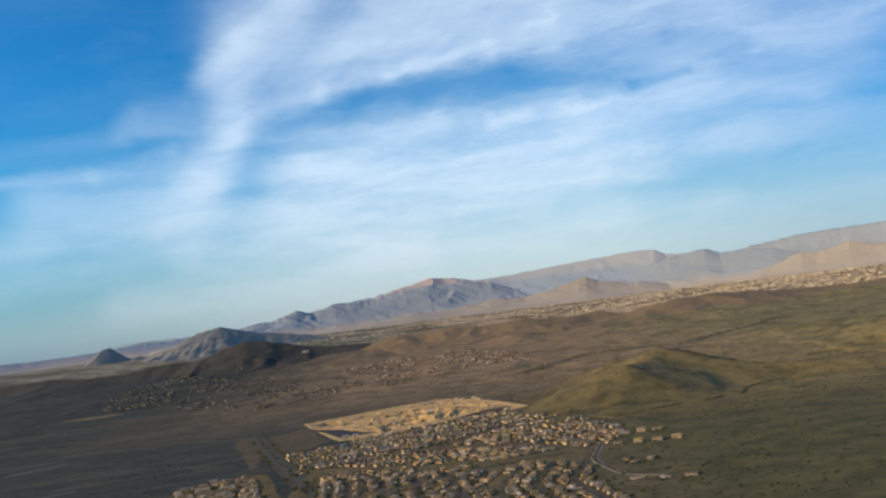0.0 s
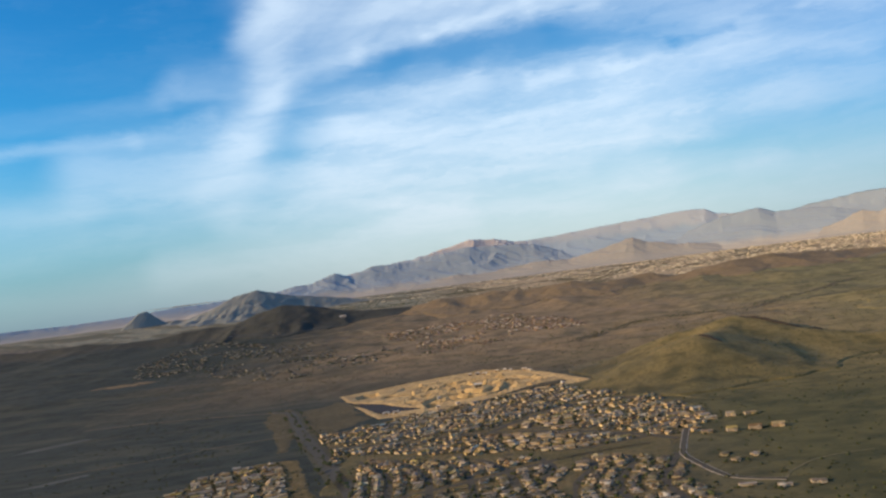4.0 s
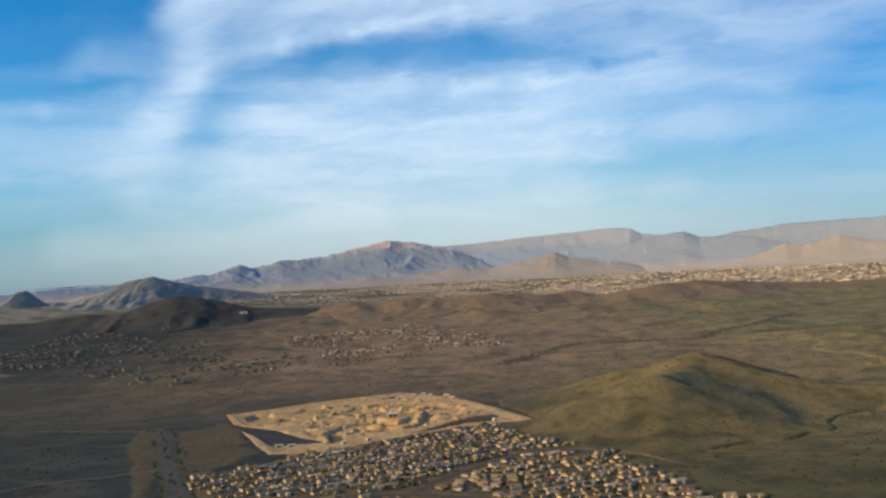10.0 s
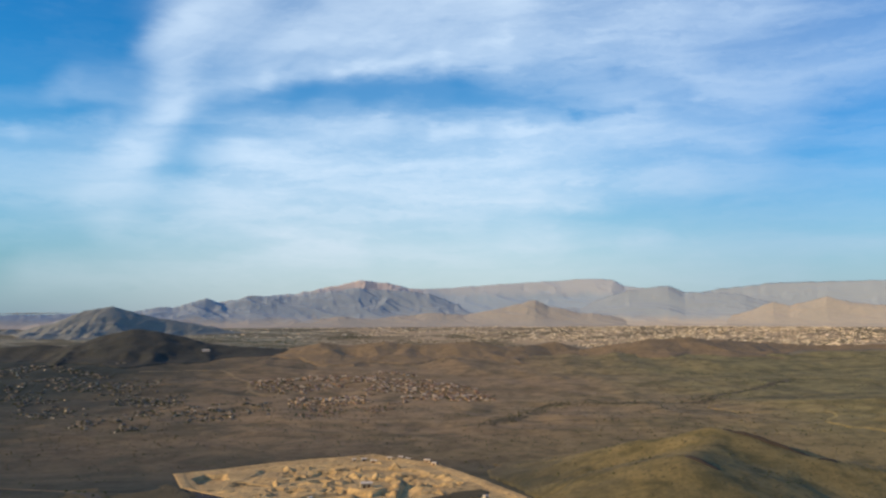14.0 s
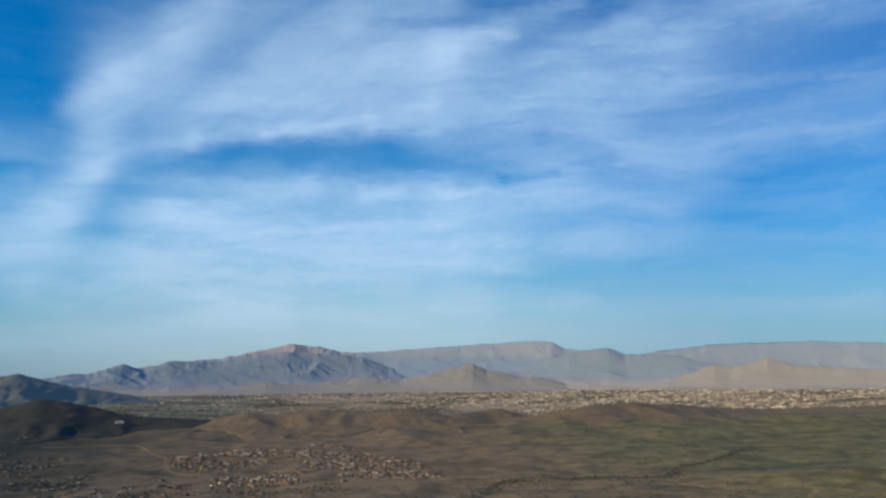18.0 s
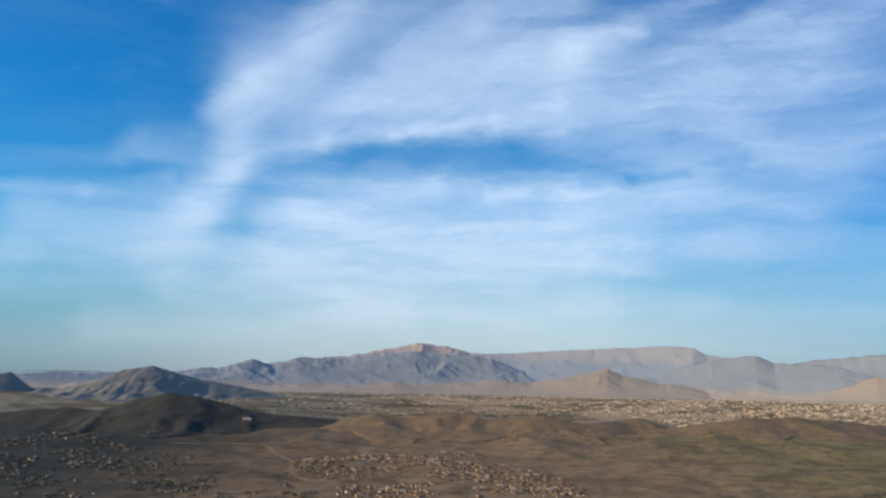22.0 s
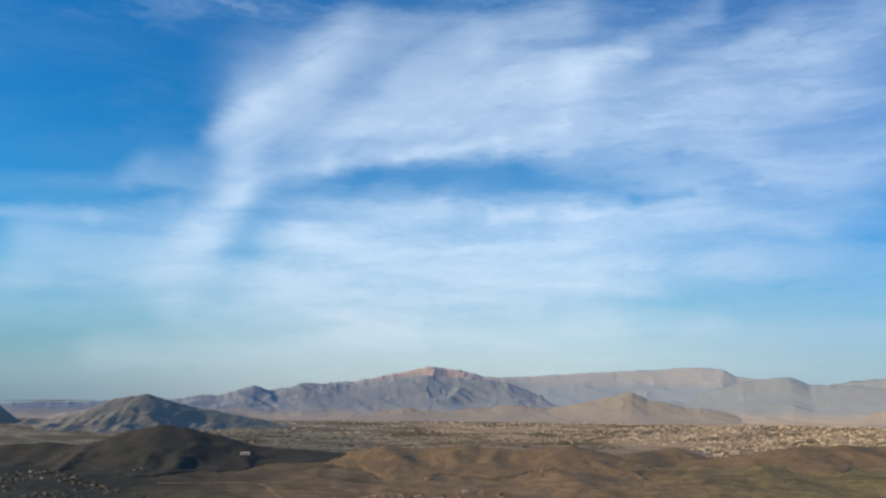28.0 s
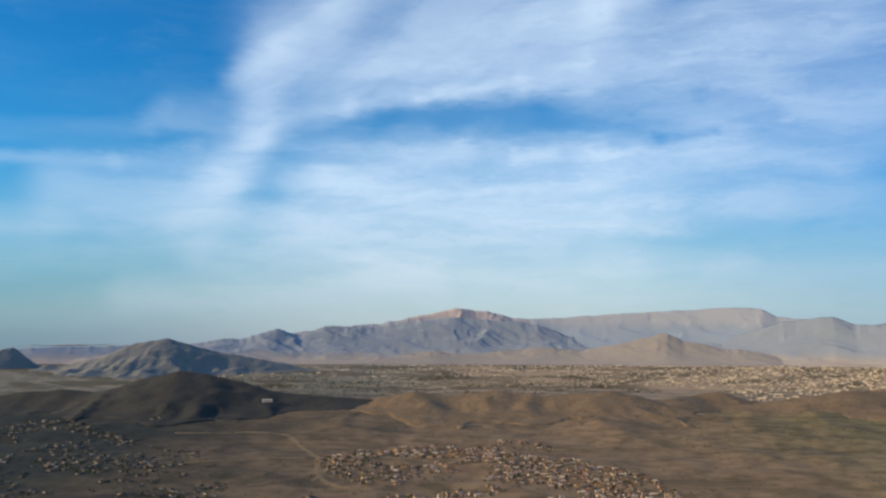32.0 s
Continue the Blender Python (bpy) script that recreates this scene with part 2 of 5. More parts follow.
def desert_material(name, soil_a, soil_b, scrub_a, scrub_b, cover, spots=0.16, patch=0.006, bumps=0.6, foot=None, crest=None):
    """Bare soil with scrub: patches at two scales and single bushes as dark dots."""
    m, n, bsdf, place = material(name, 0.95)
    big = n.noise(place, patch, 5.0, 0.6, 0.4)
    mid = n.noise(place, patch * 7, 6.0, 0.65)
    fine = n.noise(place, 0.35, 5.0, 0.6)
    soil = n.blend(n.ramp(mid, 0.35, 0.68), soil_a, soil_b)
    scrub = n.blend(n.ramp(mid, 0.3, 0.7), scrub_a, scrub_b)
    much = n.math("ADD", n.math("MULTIPLY", n.ramp(n.math("ADD", n.math("MULTIPLY", big, 0.55), n.math("MULTIPLY", mid, 0.45)), 0.38, 0.60), 0.75), n.math("MULTIPLY", cover, 0.6), clamp=True)
    grain = n.ramp(fine, 0.34, 0.62)
    ground_colour = n.blend(n.math("MULTIPLY", much, n.ramp(grain, 0.0, 1.0, 0.6, 1.0)), soil, scrub)
    colour = ground_colour
    if spots:
        cell = n.voronoi(place, spots)
        bush = n.math("MULTIPLY", n.ramp(cell, 0.34, 0.12), n.ramp(mid, 0.4, 0.6))
        colour = n.blend(n.math("MULTIPLY", bush, 0.75), ground_colour, (scrub_a[0] * 0.45, scrub_a[1] * 0.5, scrub_a[2] * 0.45))
    if foot:
        # lit crest and pale haze at the mountain foot, painted in by height
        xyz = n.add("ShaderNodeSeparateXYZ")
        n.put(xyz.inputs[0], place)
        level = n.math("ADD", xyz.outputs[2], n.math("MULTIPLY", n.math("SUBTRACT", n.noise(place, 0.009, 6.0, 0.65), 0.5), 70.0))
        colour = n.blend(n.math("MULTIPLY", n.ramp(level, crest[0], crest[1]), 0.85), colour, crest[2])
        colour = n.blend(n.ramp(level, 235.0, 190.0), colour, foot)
    n.put(bsdf.inputs["Base Color"], colour)
    relief(n, bsdf, n.math("ADD", n.math("MULTIPLY", fine, 0.5), n.math("MULTIPLY", mid, 2.0)), bumps, 2.0)
    return m


def ground_material():
    """Plain: western scrub with cloud shade in its colour, khaki grass east, dry washes."""
    m, n, bsdf, place = material("desert_ground", 0.95)
    big = n.noise(place, 0.0035, 5.0, 0.6, 0.5)
    mid = n.noise(place, 0.03, 6.0, 0.65, 0.3)
    fine = n.noise(place, 0.3, 5.0, 0.62)
    xyz = n.add("ShaderNodeSeparateXYZ")
    n.put(xyz.inputs[0], place)
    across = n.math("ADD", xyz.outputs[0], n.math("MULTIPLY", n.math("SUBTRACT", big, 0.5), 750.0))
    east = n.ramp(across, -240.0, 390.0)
    # cloud shade over the west is put into these soil and scrub colours
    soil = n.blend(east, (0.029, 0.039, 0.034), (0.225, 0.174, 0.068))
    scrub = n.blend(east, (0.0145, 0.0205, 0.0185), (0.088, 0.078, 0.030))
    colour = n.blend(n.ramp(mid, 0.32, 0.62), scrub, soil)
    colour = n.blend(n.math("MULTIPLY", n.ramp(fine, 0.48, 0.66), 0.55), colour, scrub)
    # paler clay flats and grassy strips in the darkened western scrub
    flats = n.noise(n.vec("MULTIPLY", place, (0.004, 0.011, 0.01)), 1.0, 5.0, 0.62, 1.6)
    colour = n.blend(n.math("MULTIPLY", n.math("SUBTRACT", 1.0, east), n.ramp(flats, 0.50, 0.64, 0.0, 0.7)), colour, (0.060, 0.062, 0.044))
    streak = n.noise(n.vec("MULTIPLY", place, (0.0035, 0.016, 0.01)), 1.0, 5.0, 0.6, 1.2)
    colour = n.blend(n.math("MULTIPLY", n.ramp(streak, 0.55, 0.68), 0.5), colour, (0.045, 0.040, 0.024))
    pale = n.ramp(streak, 0.40, 0.30)
    colour = n.blend(n.math("MULTIPLY", pale, 0.35), colour, soil)
    cell = n.voronoi(place, 0.13)
    bush = n.math("MULTIPLY", n.ramp(cell, 0.36, 0.14), n.ramp(mid, 0.45, 0.62))
    colour = n.blend(n.math("MULTIPLY", bush, 0.7), colour, (0.030, 0.032, 0.016))
    # darker olive grass to the south-east
    south = n.math("MULTIPLY", n.ramp(xyz.outputs[1], 1420.0, 1050.0), n.ramp(xyz.outputs[0], 50.0, 180.0))
    colour = n.blend(n.math("MULTIPLY", south, 0.9), colour, n.blend(n.ramp(mid, 0.35, 0.65), (0.044, 0.047, 0.017), (0.092, 0.086, 0.031)))
    # soil paled by painted haze beyond the quarry, then hazed dust under the town
    dry = n.blend(n.ramp(mid, 0.32, 0.66), (0.182, 0.131, 0.075), (0.285, 0.206, 0.116))
    dry = n.blend(n.math("MULTIPLY", n.ramp(across, 100.0, 800.0), 0.75), dry, n.blend(n.ramp(mid, 0.34, 0.64), (0.130, 0.130, 0.052), (0.24, 0.220, 0.088)))
    dry = n.blend(n.math("MULTIPLY", n.ramp(streak, 0.52, 0.66), 0.6), dry, (0.075, 0.066, 0.04))
    off_west = n.ramp(across, -1000.0, -200.0)
    dry = n.blend(n.math("MULTIPLY", n.ramp(n.noise(place, 0.011, 6.0, 0.7, 0.6), 0.47, 0.62), 0.55), dry, (0.058, 0.055, 0.029))
    colour = n.blend(n.math("MULTIPLY", n.ramp(xyz.outputs[1], 1500.0, 2150.0), n.math("MULTIPLY", off_west, 0.9)), colour, dry)
    # green-grey fields west of town, dark wooded ground before it, both paled for haze
    line = n.math("ADD", xyz.outputs[1], n.math("ADD", n.ramp(xyz.outputs[0], -300.0, 550.0, 0.0, 260.0), n.math("MULTIPLY", n.math("SUBTRACT", mid, 0.5), 160.0)))
    wood = n.ramp(mid, 0.35, 0.65)
    colour = n.blend(n.math("MULTIPLY", n.ramp(line, 3560.0, 3680.0), 0.9), colour, n.blend(wood, (0.098, 0.092, 0.076), (0.17, 0.150, 0.110)))
    dust = n.blend(n.ramp(mid, 0.35, 0.62), (0.29, 0.240, 0.168), (0.38, 0.312, 0.212))
    field = n.blend(n.ramp(mid, 0.38, 0.6), (0.165, 0.178, 0.145), (0.255, 0.24, 0.175))
    dust = n.blend(n.ramp(xyz.outputs[0], -650.0, -250.0), field, dust)
    groves = n.noise(n.vec("MULTIPLY", place, (0.0035, 0.014, 0.01)), 1.0, 6.0, 0.65, 0.6)
    dust = n.blend(n.math("MULTIPLY", n.ramp(groves, 0.46, 0.57), 0.75), dust, (0.085, 0.082, 0.056))
    colour = n.blend(n.math("MULTIPLY", n.ramp(line, 3860.0, 3960.0), 0.95), colour, dust)
    n.put(bsdf.inputs["Base Color"], colour)
    relief(n, bsdf, n.math("ADD", n.math("MULTIPLY", fine, 0.4), n.math("MULTIPLY", mid, 2.0)), 0.5, 2.0)
    return m


def plain(name, a, b, scale=0.5, rough=0.85, vary=0.0, island=False, bump=0.0, pale=0.0):
    """A surface of two near colours in noise; vary: how far its pieces differ from one another."""
    m, n, bsdf, place = material(name, rough)
    grain = n.noise(place, scale, 5.0, 0.6)
    colour = n.blend(n.ramp(grain, 0.3, 0.7), a, b)
    if vary:
        if island:
            luck = n.add("ShaderNodeNewGeometry").outputs["Random Per Island"]
        else:
            luck = n.add("ShaderNodeObjectInfo").outputs["Random"]
        shift = n.add("ShaderNodeHueSaturation")
        n.put(shift.inputs["Hue"], n.ramp(n.math("FRACT", n.math("MULTIPLY", luck, 7.3)), 0.0, 1.0, 0.5 - vary * 0.025, 0.5 + vary * 0.025, False))
        n.put(shift.inputs["Saturation"], n.ramp(n.math("FRACT", n.math("MULTIPLY", luck, 13.7)), 0.0, 1.0, 1 - vary * 0.7, 1 + vary * 0.4, False))
        n.put(shift.inputs["Value"], n.ramp(n.math("FRACT", n.math("MULTIPLY", luck, 29.1)), 0.0, 1.0, 1 - vary * 0.7, 1 + vary * 0.7, False))
        n.put(shift.inputs["Color"], colour)
        colour = shift.outputs[0]
        if pale:
            # now and then a much paler one
            colour = n.blend(n.ramp(n.math("FRACT", n.math("MULTIPLY", luck, 41.7)), 1.0 - pale, 1.04 - pale, 0.0, 0.85), colour, (0.70, 0.61, 0.44))
    n.put(bsdf.inputs["Base Color"], colour)
    if bump:
        relief(n, bsdf, grain, 0.6, bump)
    return m


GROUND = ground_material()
RIDGE = desert_material("ridge_scrub", (0.265, 0.192, 0.110), (0.215, 0.158, 0.092), (0.125, 0.098, 0.058), (0.165, 0.127, 0.075), 0.25, 0.08, 0.012)
# near-black base colour holds the cloud shade lying on the western hills
DARK = desert_material("shaded_hill_rock", (0.058, 0.060, 0.052), (0.048, 0.051, 0.045), (0.027, 0.032, 0.030), (0.036, 0.041, 0.037), 0.35, 0.08, 0.004)
# distance haze is put into this hill colour: grey, flat, little contrast
FAR_HILL = desert_material("hazed_hill_rock", (0.225, 0.238, 0.228), (0.212, 0.228, 0.222), (0.185, 0.208, 0.210), (0.198, 0.218, 0.216), 0.25, 0, 0.006, 0.3)
FOOT_HAZE = (0.40, 0.365, 0.33)
# distance haze is put into these mountain and foothill colours: bluer and paler
FAR_ROCK = desert_material("hazed_mountain_rock", (0.355, 0.395, 0.45), (0.34, 0.385, 0.44), (0.32, 0.37, 0.43), (0.33, 0.375, 0.435), 0.2, 0, 0.003, 0.2, FOOT_HAZE, (330.0, 372.0, (0.50, 0.44, 0.43)))
FAR_MESA = desert_material("hazed_mesa_rock", (0.32, 0.40, 0.485), (0.308, 0.388, 0.475), (0.288, 0.37, 0.46), (0.298, 0.379, 0.467), 0.2, 0, 0.003, 0.2, FOOT_HAZE, (310.0, 352.0, (0.40, 0.435, 0.475)))
FAR_BLUE = desert_material("hazed_mountain_blue", (0.285, 0.342, 0.40), (0.276, 0.333, 0.393), (0.26, 0.318, 0.382), (0.268, 0.326, 0.387), 0.3, 0, 0.003, 0.2, (0.38, 0.36, 0.325), (420.0, 480.0, (0.3, 0.28, 0.27)))
FAR_TAN = desert_material("hazed_foothill_soil", (0.345, 0.325, 0.295), (0.325, 0.31, 0.285), (0.28, 0.28, 0.268), (0.30, 0.295, 0.276), 0.2, 0, 0.008, 0.3)
SAND = desert_material("quarry_sand", (0.60, 0.425, 0.195), (0.47, 0.335, 0.155), (0.22, 0.160, 0.078), (0.31, 0.22, 0.108), 0.2, 0.05, 0.02)
ASPHALT = plain("asphalt", (0.060, 0.060, 0.054), (0.076, 0.075, 0.065), 0.1, 0.97)
STREET = plain("street_asphalt", (0.058, 0.053, 0.040), (0.080, 0.072, 0.054), 0.2, 0.97)
PALE = plain("pale_concrete", (0.42, 0.38, 0.32), (0.34, 0.30, 0.25), 0.3)
DIRT = plain("graded_dirt", (0.245, 0.185, 0.10), (0.185, 0.14, 0.075), 0.08)
STUCCO = plain("stucco", (0.46, 0.36, 0.215), (0.38, 0.295, 0.175), 0.4, 0.9, 0.35)
TILE = plain("roof_tile", (0.225, 0.172, 0.092), (0.150, 0.118, 0.064), 0.9, 0.92, 0.8, False, 0.2, 0.07)
GLASS = plain("window_glass", (0.03, 0.035, 0.04), (0.04, 0.045, 0.05), 1.0, 0.15)
GARAGE = plain("garage_paint", (0.60, 0.53, 0.43), (0.54, 0.47, 0.38), 0.5, 0.7)
WHITE = plain("white_metal", (0.66, 0.60, 0.50), (0.56, 0.51, 0.43), 0.3, 0.9)
STUCCO_MANY = plain("stucco_many", (0.46, 0.36, 0.215), (0.38, 0.295, 0.175), 0.4, 0.9, 0.45, True)
TILE_MANY = plain("roof_tile_many", (0.250, 0.192, 0.104), (0.160, 0.126, 0.069), 0.9, 0.92, 0.85, True, 0, 0.04)
TOWN_WALL = plain("town_wall", (0.62, 0.52, 0.37), (0.50, 0.42, 0.29), 0.05, 0.8, 0.6, True, 0, 0.45)
LEAF = plain("leaf", (0.032, 0.041, 0.017), (0.052, 0.062, 0.024), 0.6, 0.9, 0.4, True)
CROWN = plain("tree_crown", (0.040, 0.055, 0.020), (0.065, 0.080, 0.030), 0.6, 0.9, 0.35)
BARK = plain("bark", (0.10, 0.075, 0.05), (0.07, 0.05, 0.035), 3.0)


# ---- the lie of the land ----
# The plan below is drawn at two thirds of full size: SIZE turns it into metres.
# Beyond NEAR metres from EYE the far valley is drawn together towards the eye, so that the mountains come within sight.
SIZE, NEAR, FAR = 1.5, 3700.0, 0.21
EYE = (-62.0, 420.0, 160.0)


def full(x, y, z):
    """Plan to metres."""
    x, y, z = np.asarray(x, float) * SIZE, np.asarray(y, float) * SIZE, np.asarray(z, float) * SIZE
    return settle(x, y, z)


def settle(x, y, z):
    ex, ey, ez = (q * SIZE for q in EYE)
    r = np.maximum(np.hypot(x - ex, y - ey), 1.0)
    k = np.where(r > NEAR, (NEAR + (r - NEAR) * FAR) / r, 1.0)
    return ex + (x - ex) * k, ey + (y - ey) * k, ez + (z - ez) * k


LATTICE = np.random.RandomState(7).rand(256, 256)


def value_noise(x, y):
    xi, yi = np.floor(x).astype(int), np.floor(y).astype(int)
    fx, fy = x - xi, y - yi
    fx, fy = fx * fx * (3 - 2 * fx), fy * fy * (3 - 2 * fy)
    g = lambda a, b: LATTICE[a & 255, b & 255]
    return (g(xi, yi) * (1 - fx) + g(xi + 1, yi) * fx) * (1 - fy) + (g(xi, yi + 1) * (1 - fx) + g(xi + 1, yi + 1) * fx) * fy


def fbm(x, y, octaves=4, gain=0.5):
    total, size, norm = 0.0, 1.0, 0.0
    for k in range(octaves):
        total = total + size * value_noise(x * 2 ** k + 17.3 * k, y * 2 ** k + 9.1 * k)
        norm += size
        size *= gain
    return total / norm


def ridged(x, y, octaves=4):
    total, size, norm = 0.0, 1.0, 0.0
    for k in range(octaves):
        total = total + size * (1 - np.abs(2 * value_noise(x * 2 ** k + 31.7 * k, y * 2 ** k + 5.3 * k) - 1))
        norm += size
        size *= 0.5
    return total / norm


def smooth(a, b, v):
    k = np.clip((v - a) / (b - a), 0, 1)
    return k * k * (3 - 2 * k)


def floor_height(x, y):
    """The plain without hills: falls to the quarry, then climbs to the far valley."""
    rise = np.interp(y, [-6000, 300, 600, 1000, 1150, 1280, 1400, 1520, 1650, 1800, 1920, 2060, 2200, 2330, 2500, 2870, 3200, 3450, 4000, 4900, 6000],
                     [45, 40, 33, 26, 25, 31, 37, 38, 41, 50, 51, 63, 72, 70, 66, 71, 83, 94, 100, 108, 118])
    lean = 0.012 * np.clip(x, -600, 600) * np.clip((1800 - y) / 800, 0, 1)
    wash = smooth(1180, 1400, y) * smooth(2150, 1900, y) * 7.0 * (ridged((x + 60 * fbm(x / 120, y / 120, 2)) / 120 + 2, y / 75 + 5, 4) - 0.6)
    spurs = smooth(1880, 2080, y) * smooth(2420, 2280, y) * 16.0 * (ridged((x + 50 * fbm(x / 110 + 9, y / 110, 3)) / 150 + 4, y / 420 + 1, 4) - 0.6)
    return rise + lean + wash + spurs + 3.0 * (fbm(x / 160, y / 160, 3) - 0.5) * smooth(200, 900, np.hypot(x - 30, y - 750))


# quarry outline, corner by corner
QUARRY = [(-252, 1130), (-222, 1047), (-168, 905), (-126, 903), (-62, 958), (10, 990), (34, 978), (2, 1072), (-31, 1155), (-88, 1200), (-175, 1172)]


def inside_distance(x, y, poly):
    """Metres to the outline, positive inside."""
    best, odd = np.full(np.shape(x), 1e9), np.zeros(np.shape(x), bool)
    for (x0, y0), (x1, y1) in zip(poly, poly[1:] + poly[:1]):
        dx, dy = x1 - x0, y1 - y0
        k = np.clip(((x - x0) * dx + (y - y0) * dy) / (dx * dx + dy * dy), 0, 1)
        best = np.minimum(best, np.hypot(x - x0 - k * dx, y - y0 - k * dy))
        cross = (y0 > y) != (y1 > y)
        with np.errstate(divide="ignore", invalid="ignore"):
            odd ^= cross & (x < x0 + (y - y0) * dx / (dy if dy else 1e-9))
    return np.where(odd, best, -best)


def crest_hill(x, y, lines, steep, gully, k):
    """Height over the plain of a hill given by its crests: straight flanks that fall from each crest, cut by spurs and gullies."""
    base = floor_height(x, y)
    far = k > 1
    size = 70.0 if far else 46.0
    wx, wy = 0.5 * size * (fbm(x / size + k, y / size, 3) - 0.5), 0.5 * size * (fbm(x / size - k, y / size + 7, 3) - 0.5)
    cut = ridged((x + wx) / (1.3 * size) + 3.1 * k, (y + wy) / (1.5 * size) - k, 4) - 0.6
    total = 0.0
    for line in lines:
        for (x0, y0, z0), (x1, y1, z1) in zip(line, line[1:]):
            dx, dy = x1 - x0, y1 - y0
            u = np.clip(((x - x0) * dx + (y - y0) * dy) / (dx * dx + dy * dy), 0, 1)
            d = np.hypot(x + 0.35 * wx - x0 - u * dx, y + 0.35 * wy - y0 - u * dy)
            away = np.sqrt(d * d + 36.0) - 6.0
            total = total + np.exp(np.clip((z0 + u * (z1 - z0) - steep * away * (1 - gully * cut * smooth(4, 40, d)) - base) / 1.3, -20, 90))
    h = 1.3 * np.log(total + 1e-12) - 0.6
    h = 0.5 * (h + np.sqrt(h * h + 40.0)) - 0.7
    if k == 0:
        h = h * smooth(1, -30, inside_distance(x, y, QUARRY))
    small = 5.0 if far else 2.2
    return h + smooth(2, 14, h) * (small * (fbm(x / 35, y / 35, 5, 0.6) - 0.5) + 0.6 * small * (ridged(x / 38 + 2, y / 38, 4) - 0.6))


# name, label, material, crests (x, y, height of the top), steepness, gully depth
HILLS = []
HILLS.append(("hill", "bare conical desert hill with khaki scrub and a dark ridge", GROUND,
     [[(36, 1064, 31), (73, 1062, 40), (126, 1060, 57), (158, 1056, 61), (182, 1048, 67), (198, 1036, 63), (236, 1006, 51), (300, 990, 41), (380, 960, 36)],
      [(182, 1048, 66), (156, 1000, 60), (125, 950, 62), (112, 900, 47), (104, 850, 36)], [(182, 1048, 66), (186, 1000, 54), (190, 950, 42)]], 0.31, 0.22))
HILLS.append(("hill", "low khaki grass hill beside the plain", GROUND,
     [[(480, 1330, 44), (600, 1220, 62), (700, 1180, 76), (860, 1150, 70)], [(400, 1480, 46), (520, 1440, 52), (680, 1420, 50)]], 0.22, 0.5))
HILLS.append(("hill", "low brown scrub ridge before the valley town", RIDGE,
     [[(-340, 2300, 82), (-304, 2290, 86), (-245, 2280, 97), (-180, 2285, 92), (-113, 2290, 98), (-30, 2280, 92), (32, 2285, 96), (70, 2285, 98), (112, 2290, 83), (177, 2300, 86)],
      [(-245, 2280, 96), (-220, 2200, 84)], [(-60, 2285, 94), (-70, 2190, 78)], [(68, 2285, 97), (80, 2200, 78)]], 0.26, 0.9))
HILLS.append(("hill", "small cone hill on the brown ridge", RIDGE, [[(177, 2310, 85), (225, 2370, 88), (266, 2385, 93), (290, 2385, 84), (340, 2400, 76)]], 0.30, 0.6))
HILLS.append(("hill", "broad olive scrub ridge before the valley town", RIDGE,
     [[(300, 2300, 78), (396, 2310, 90), (470, 2330, 99), (560, 2350, 101), (640, 2380, 97), (764, 2420, 86), (900, 2420, 80), (1150, 2400, 85), (1500, 2400, 85)], [(560, 2350, 100), (600, 2220, 80)], [(420, 2310, 92), (450, 2200, 76)]], 0.24, 0.8))
HILLS.append(("hill", "rocky hill with painted cloud shade above the scattered houses", DARK,
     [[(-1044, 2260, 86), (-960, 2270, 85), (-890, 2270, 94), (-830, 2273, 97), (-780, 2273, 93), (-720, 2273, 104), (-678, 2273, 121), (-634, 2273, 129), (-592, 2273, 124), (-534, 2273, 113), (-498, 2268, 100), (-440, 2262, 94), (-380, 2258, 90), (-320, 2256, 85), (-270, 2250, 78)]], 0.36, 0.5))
HILLS.append(("hill", "low hill with painted cloud shade behind the scattered houses", DARK,
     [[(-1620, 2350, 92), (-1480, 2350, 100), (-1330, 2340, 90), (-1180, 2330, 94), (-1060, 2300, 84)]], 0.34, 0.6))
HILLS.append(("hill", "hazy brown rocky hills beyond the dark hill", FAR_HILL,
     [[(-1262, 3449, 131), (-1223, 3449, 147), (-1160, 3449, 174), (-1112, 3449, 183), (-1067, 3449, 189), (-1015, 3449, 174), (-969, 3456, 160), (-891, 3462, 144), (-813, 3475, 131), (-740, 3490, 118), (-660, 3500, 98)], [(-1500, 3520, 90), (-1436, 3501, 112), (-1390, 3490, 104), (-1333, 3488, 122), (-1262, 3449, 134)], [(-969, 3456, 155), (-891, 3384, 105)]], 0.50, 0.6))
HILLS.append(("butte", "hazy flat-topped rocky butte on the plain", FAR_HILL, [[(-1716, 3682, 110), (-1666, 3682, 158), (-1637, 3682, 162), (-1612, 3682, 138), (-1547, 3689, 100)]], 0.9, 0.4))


def hills_height(x, y):
    total = np.zeros(np.shape(x))
    for k, (_, _, _, lines, steep, gully) in enumerate(HILLS):
        total = np.maximum(total, crest_hill(x, y, lines, steep, gully, k))
    return total


def land(x, y):
    """Height of what one would stand on, outside the quarry."""
    return floor_height(x, y) + hills_height(x, y)


def land_at(x, y):
    return float(land(np.array([float(x)]), np.array([float(y)]))[0])


# ---- making meshes ----
def mesh(name, verts, faces, mat, shade=False):
    me = bpy.data.meshes.new(name)
    me.from_pydata([tuple(v) for v in verts], [], faces)
    me.materials.append(mat)
    if shade:
        me.shade_smooth()
    return me


def part(name, me, parent, label=""):
    ob = new(name, me)
    ob.parent = parent
    return tagged(ob, label)


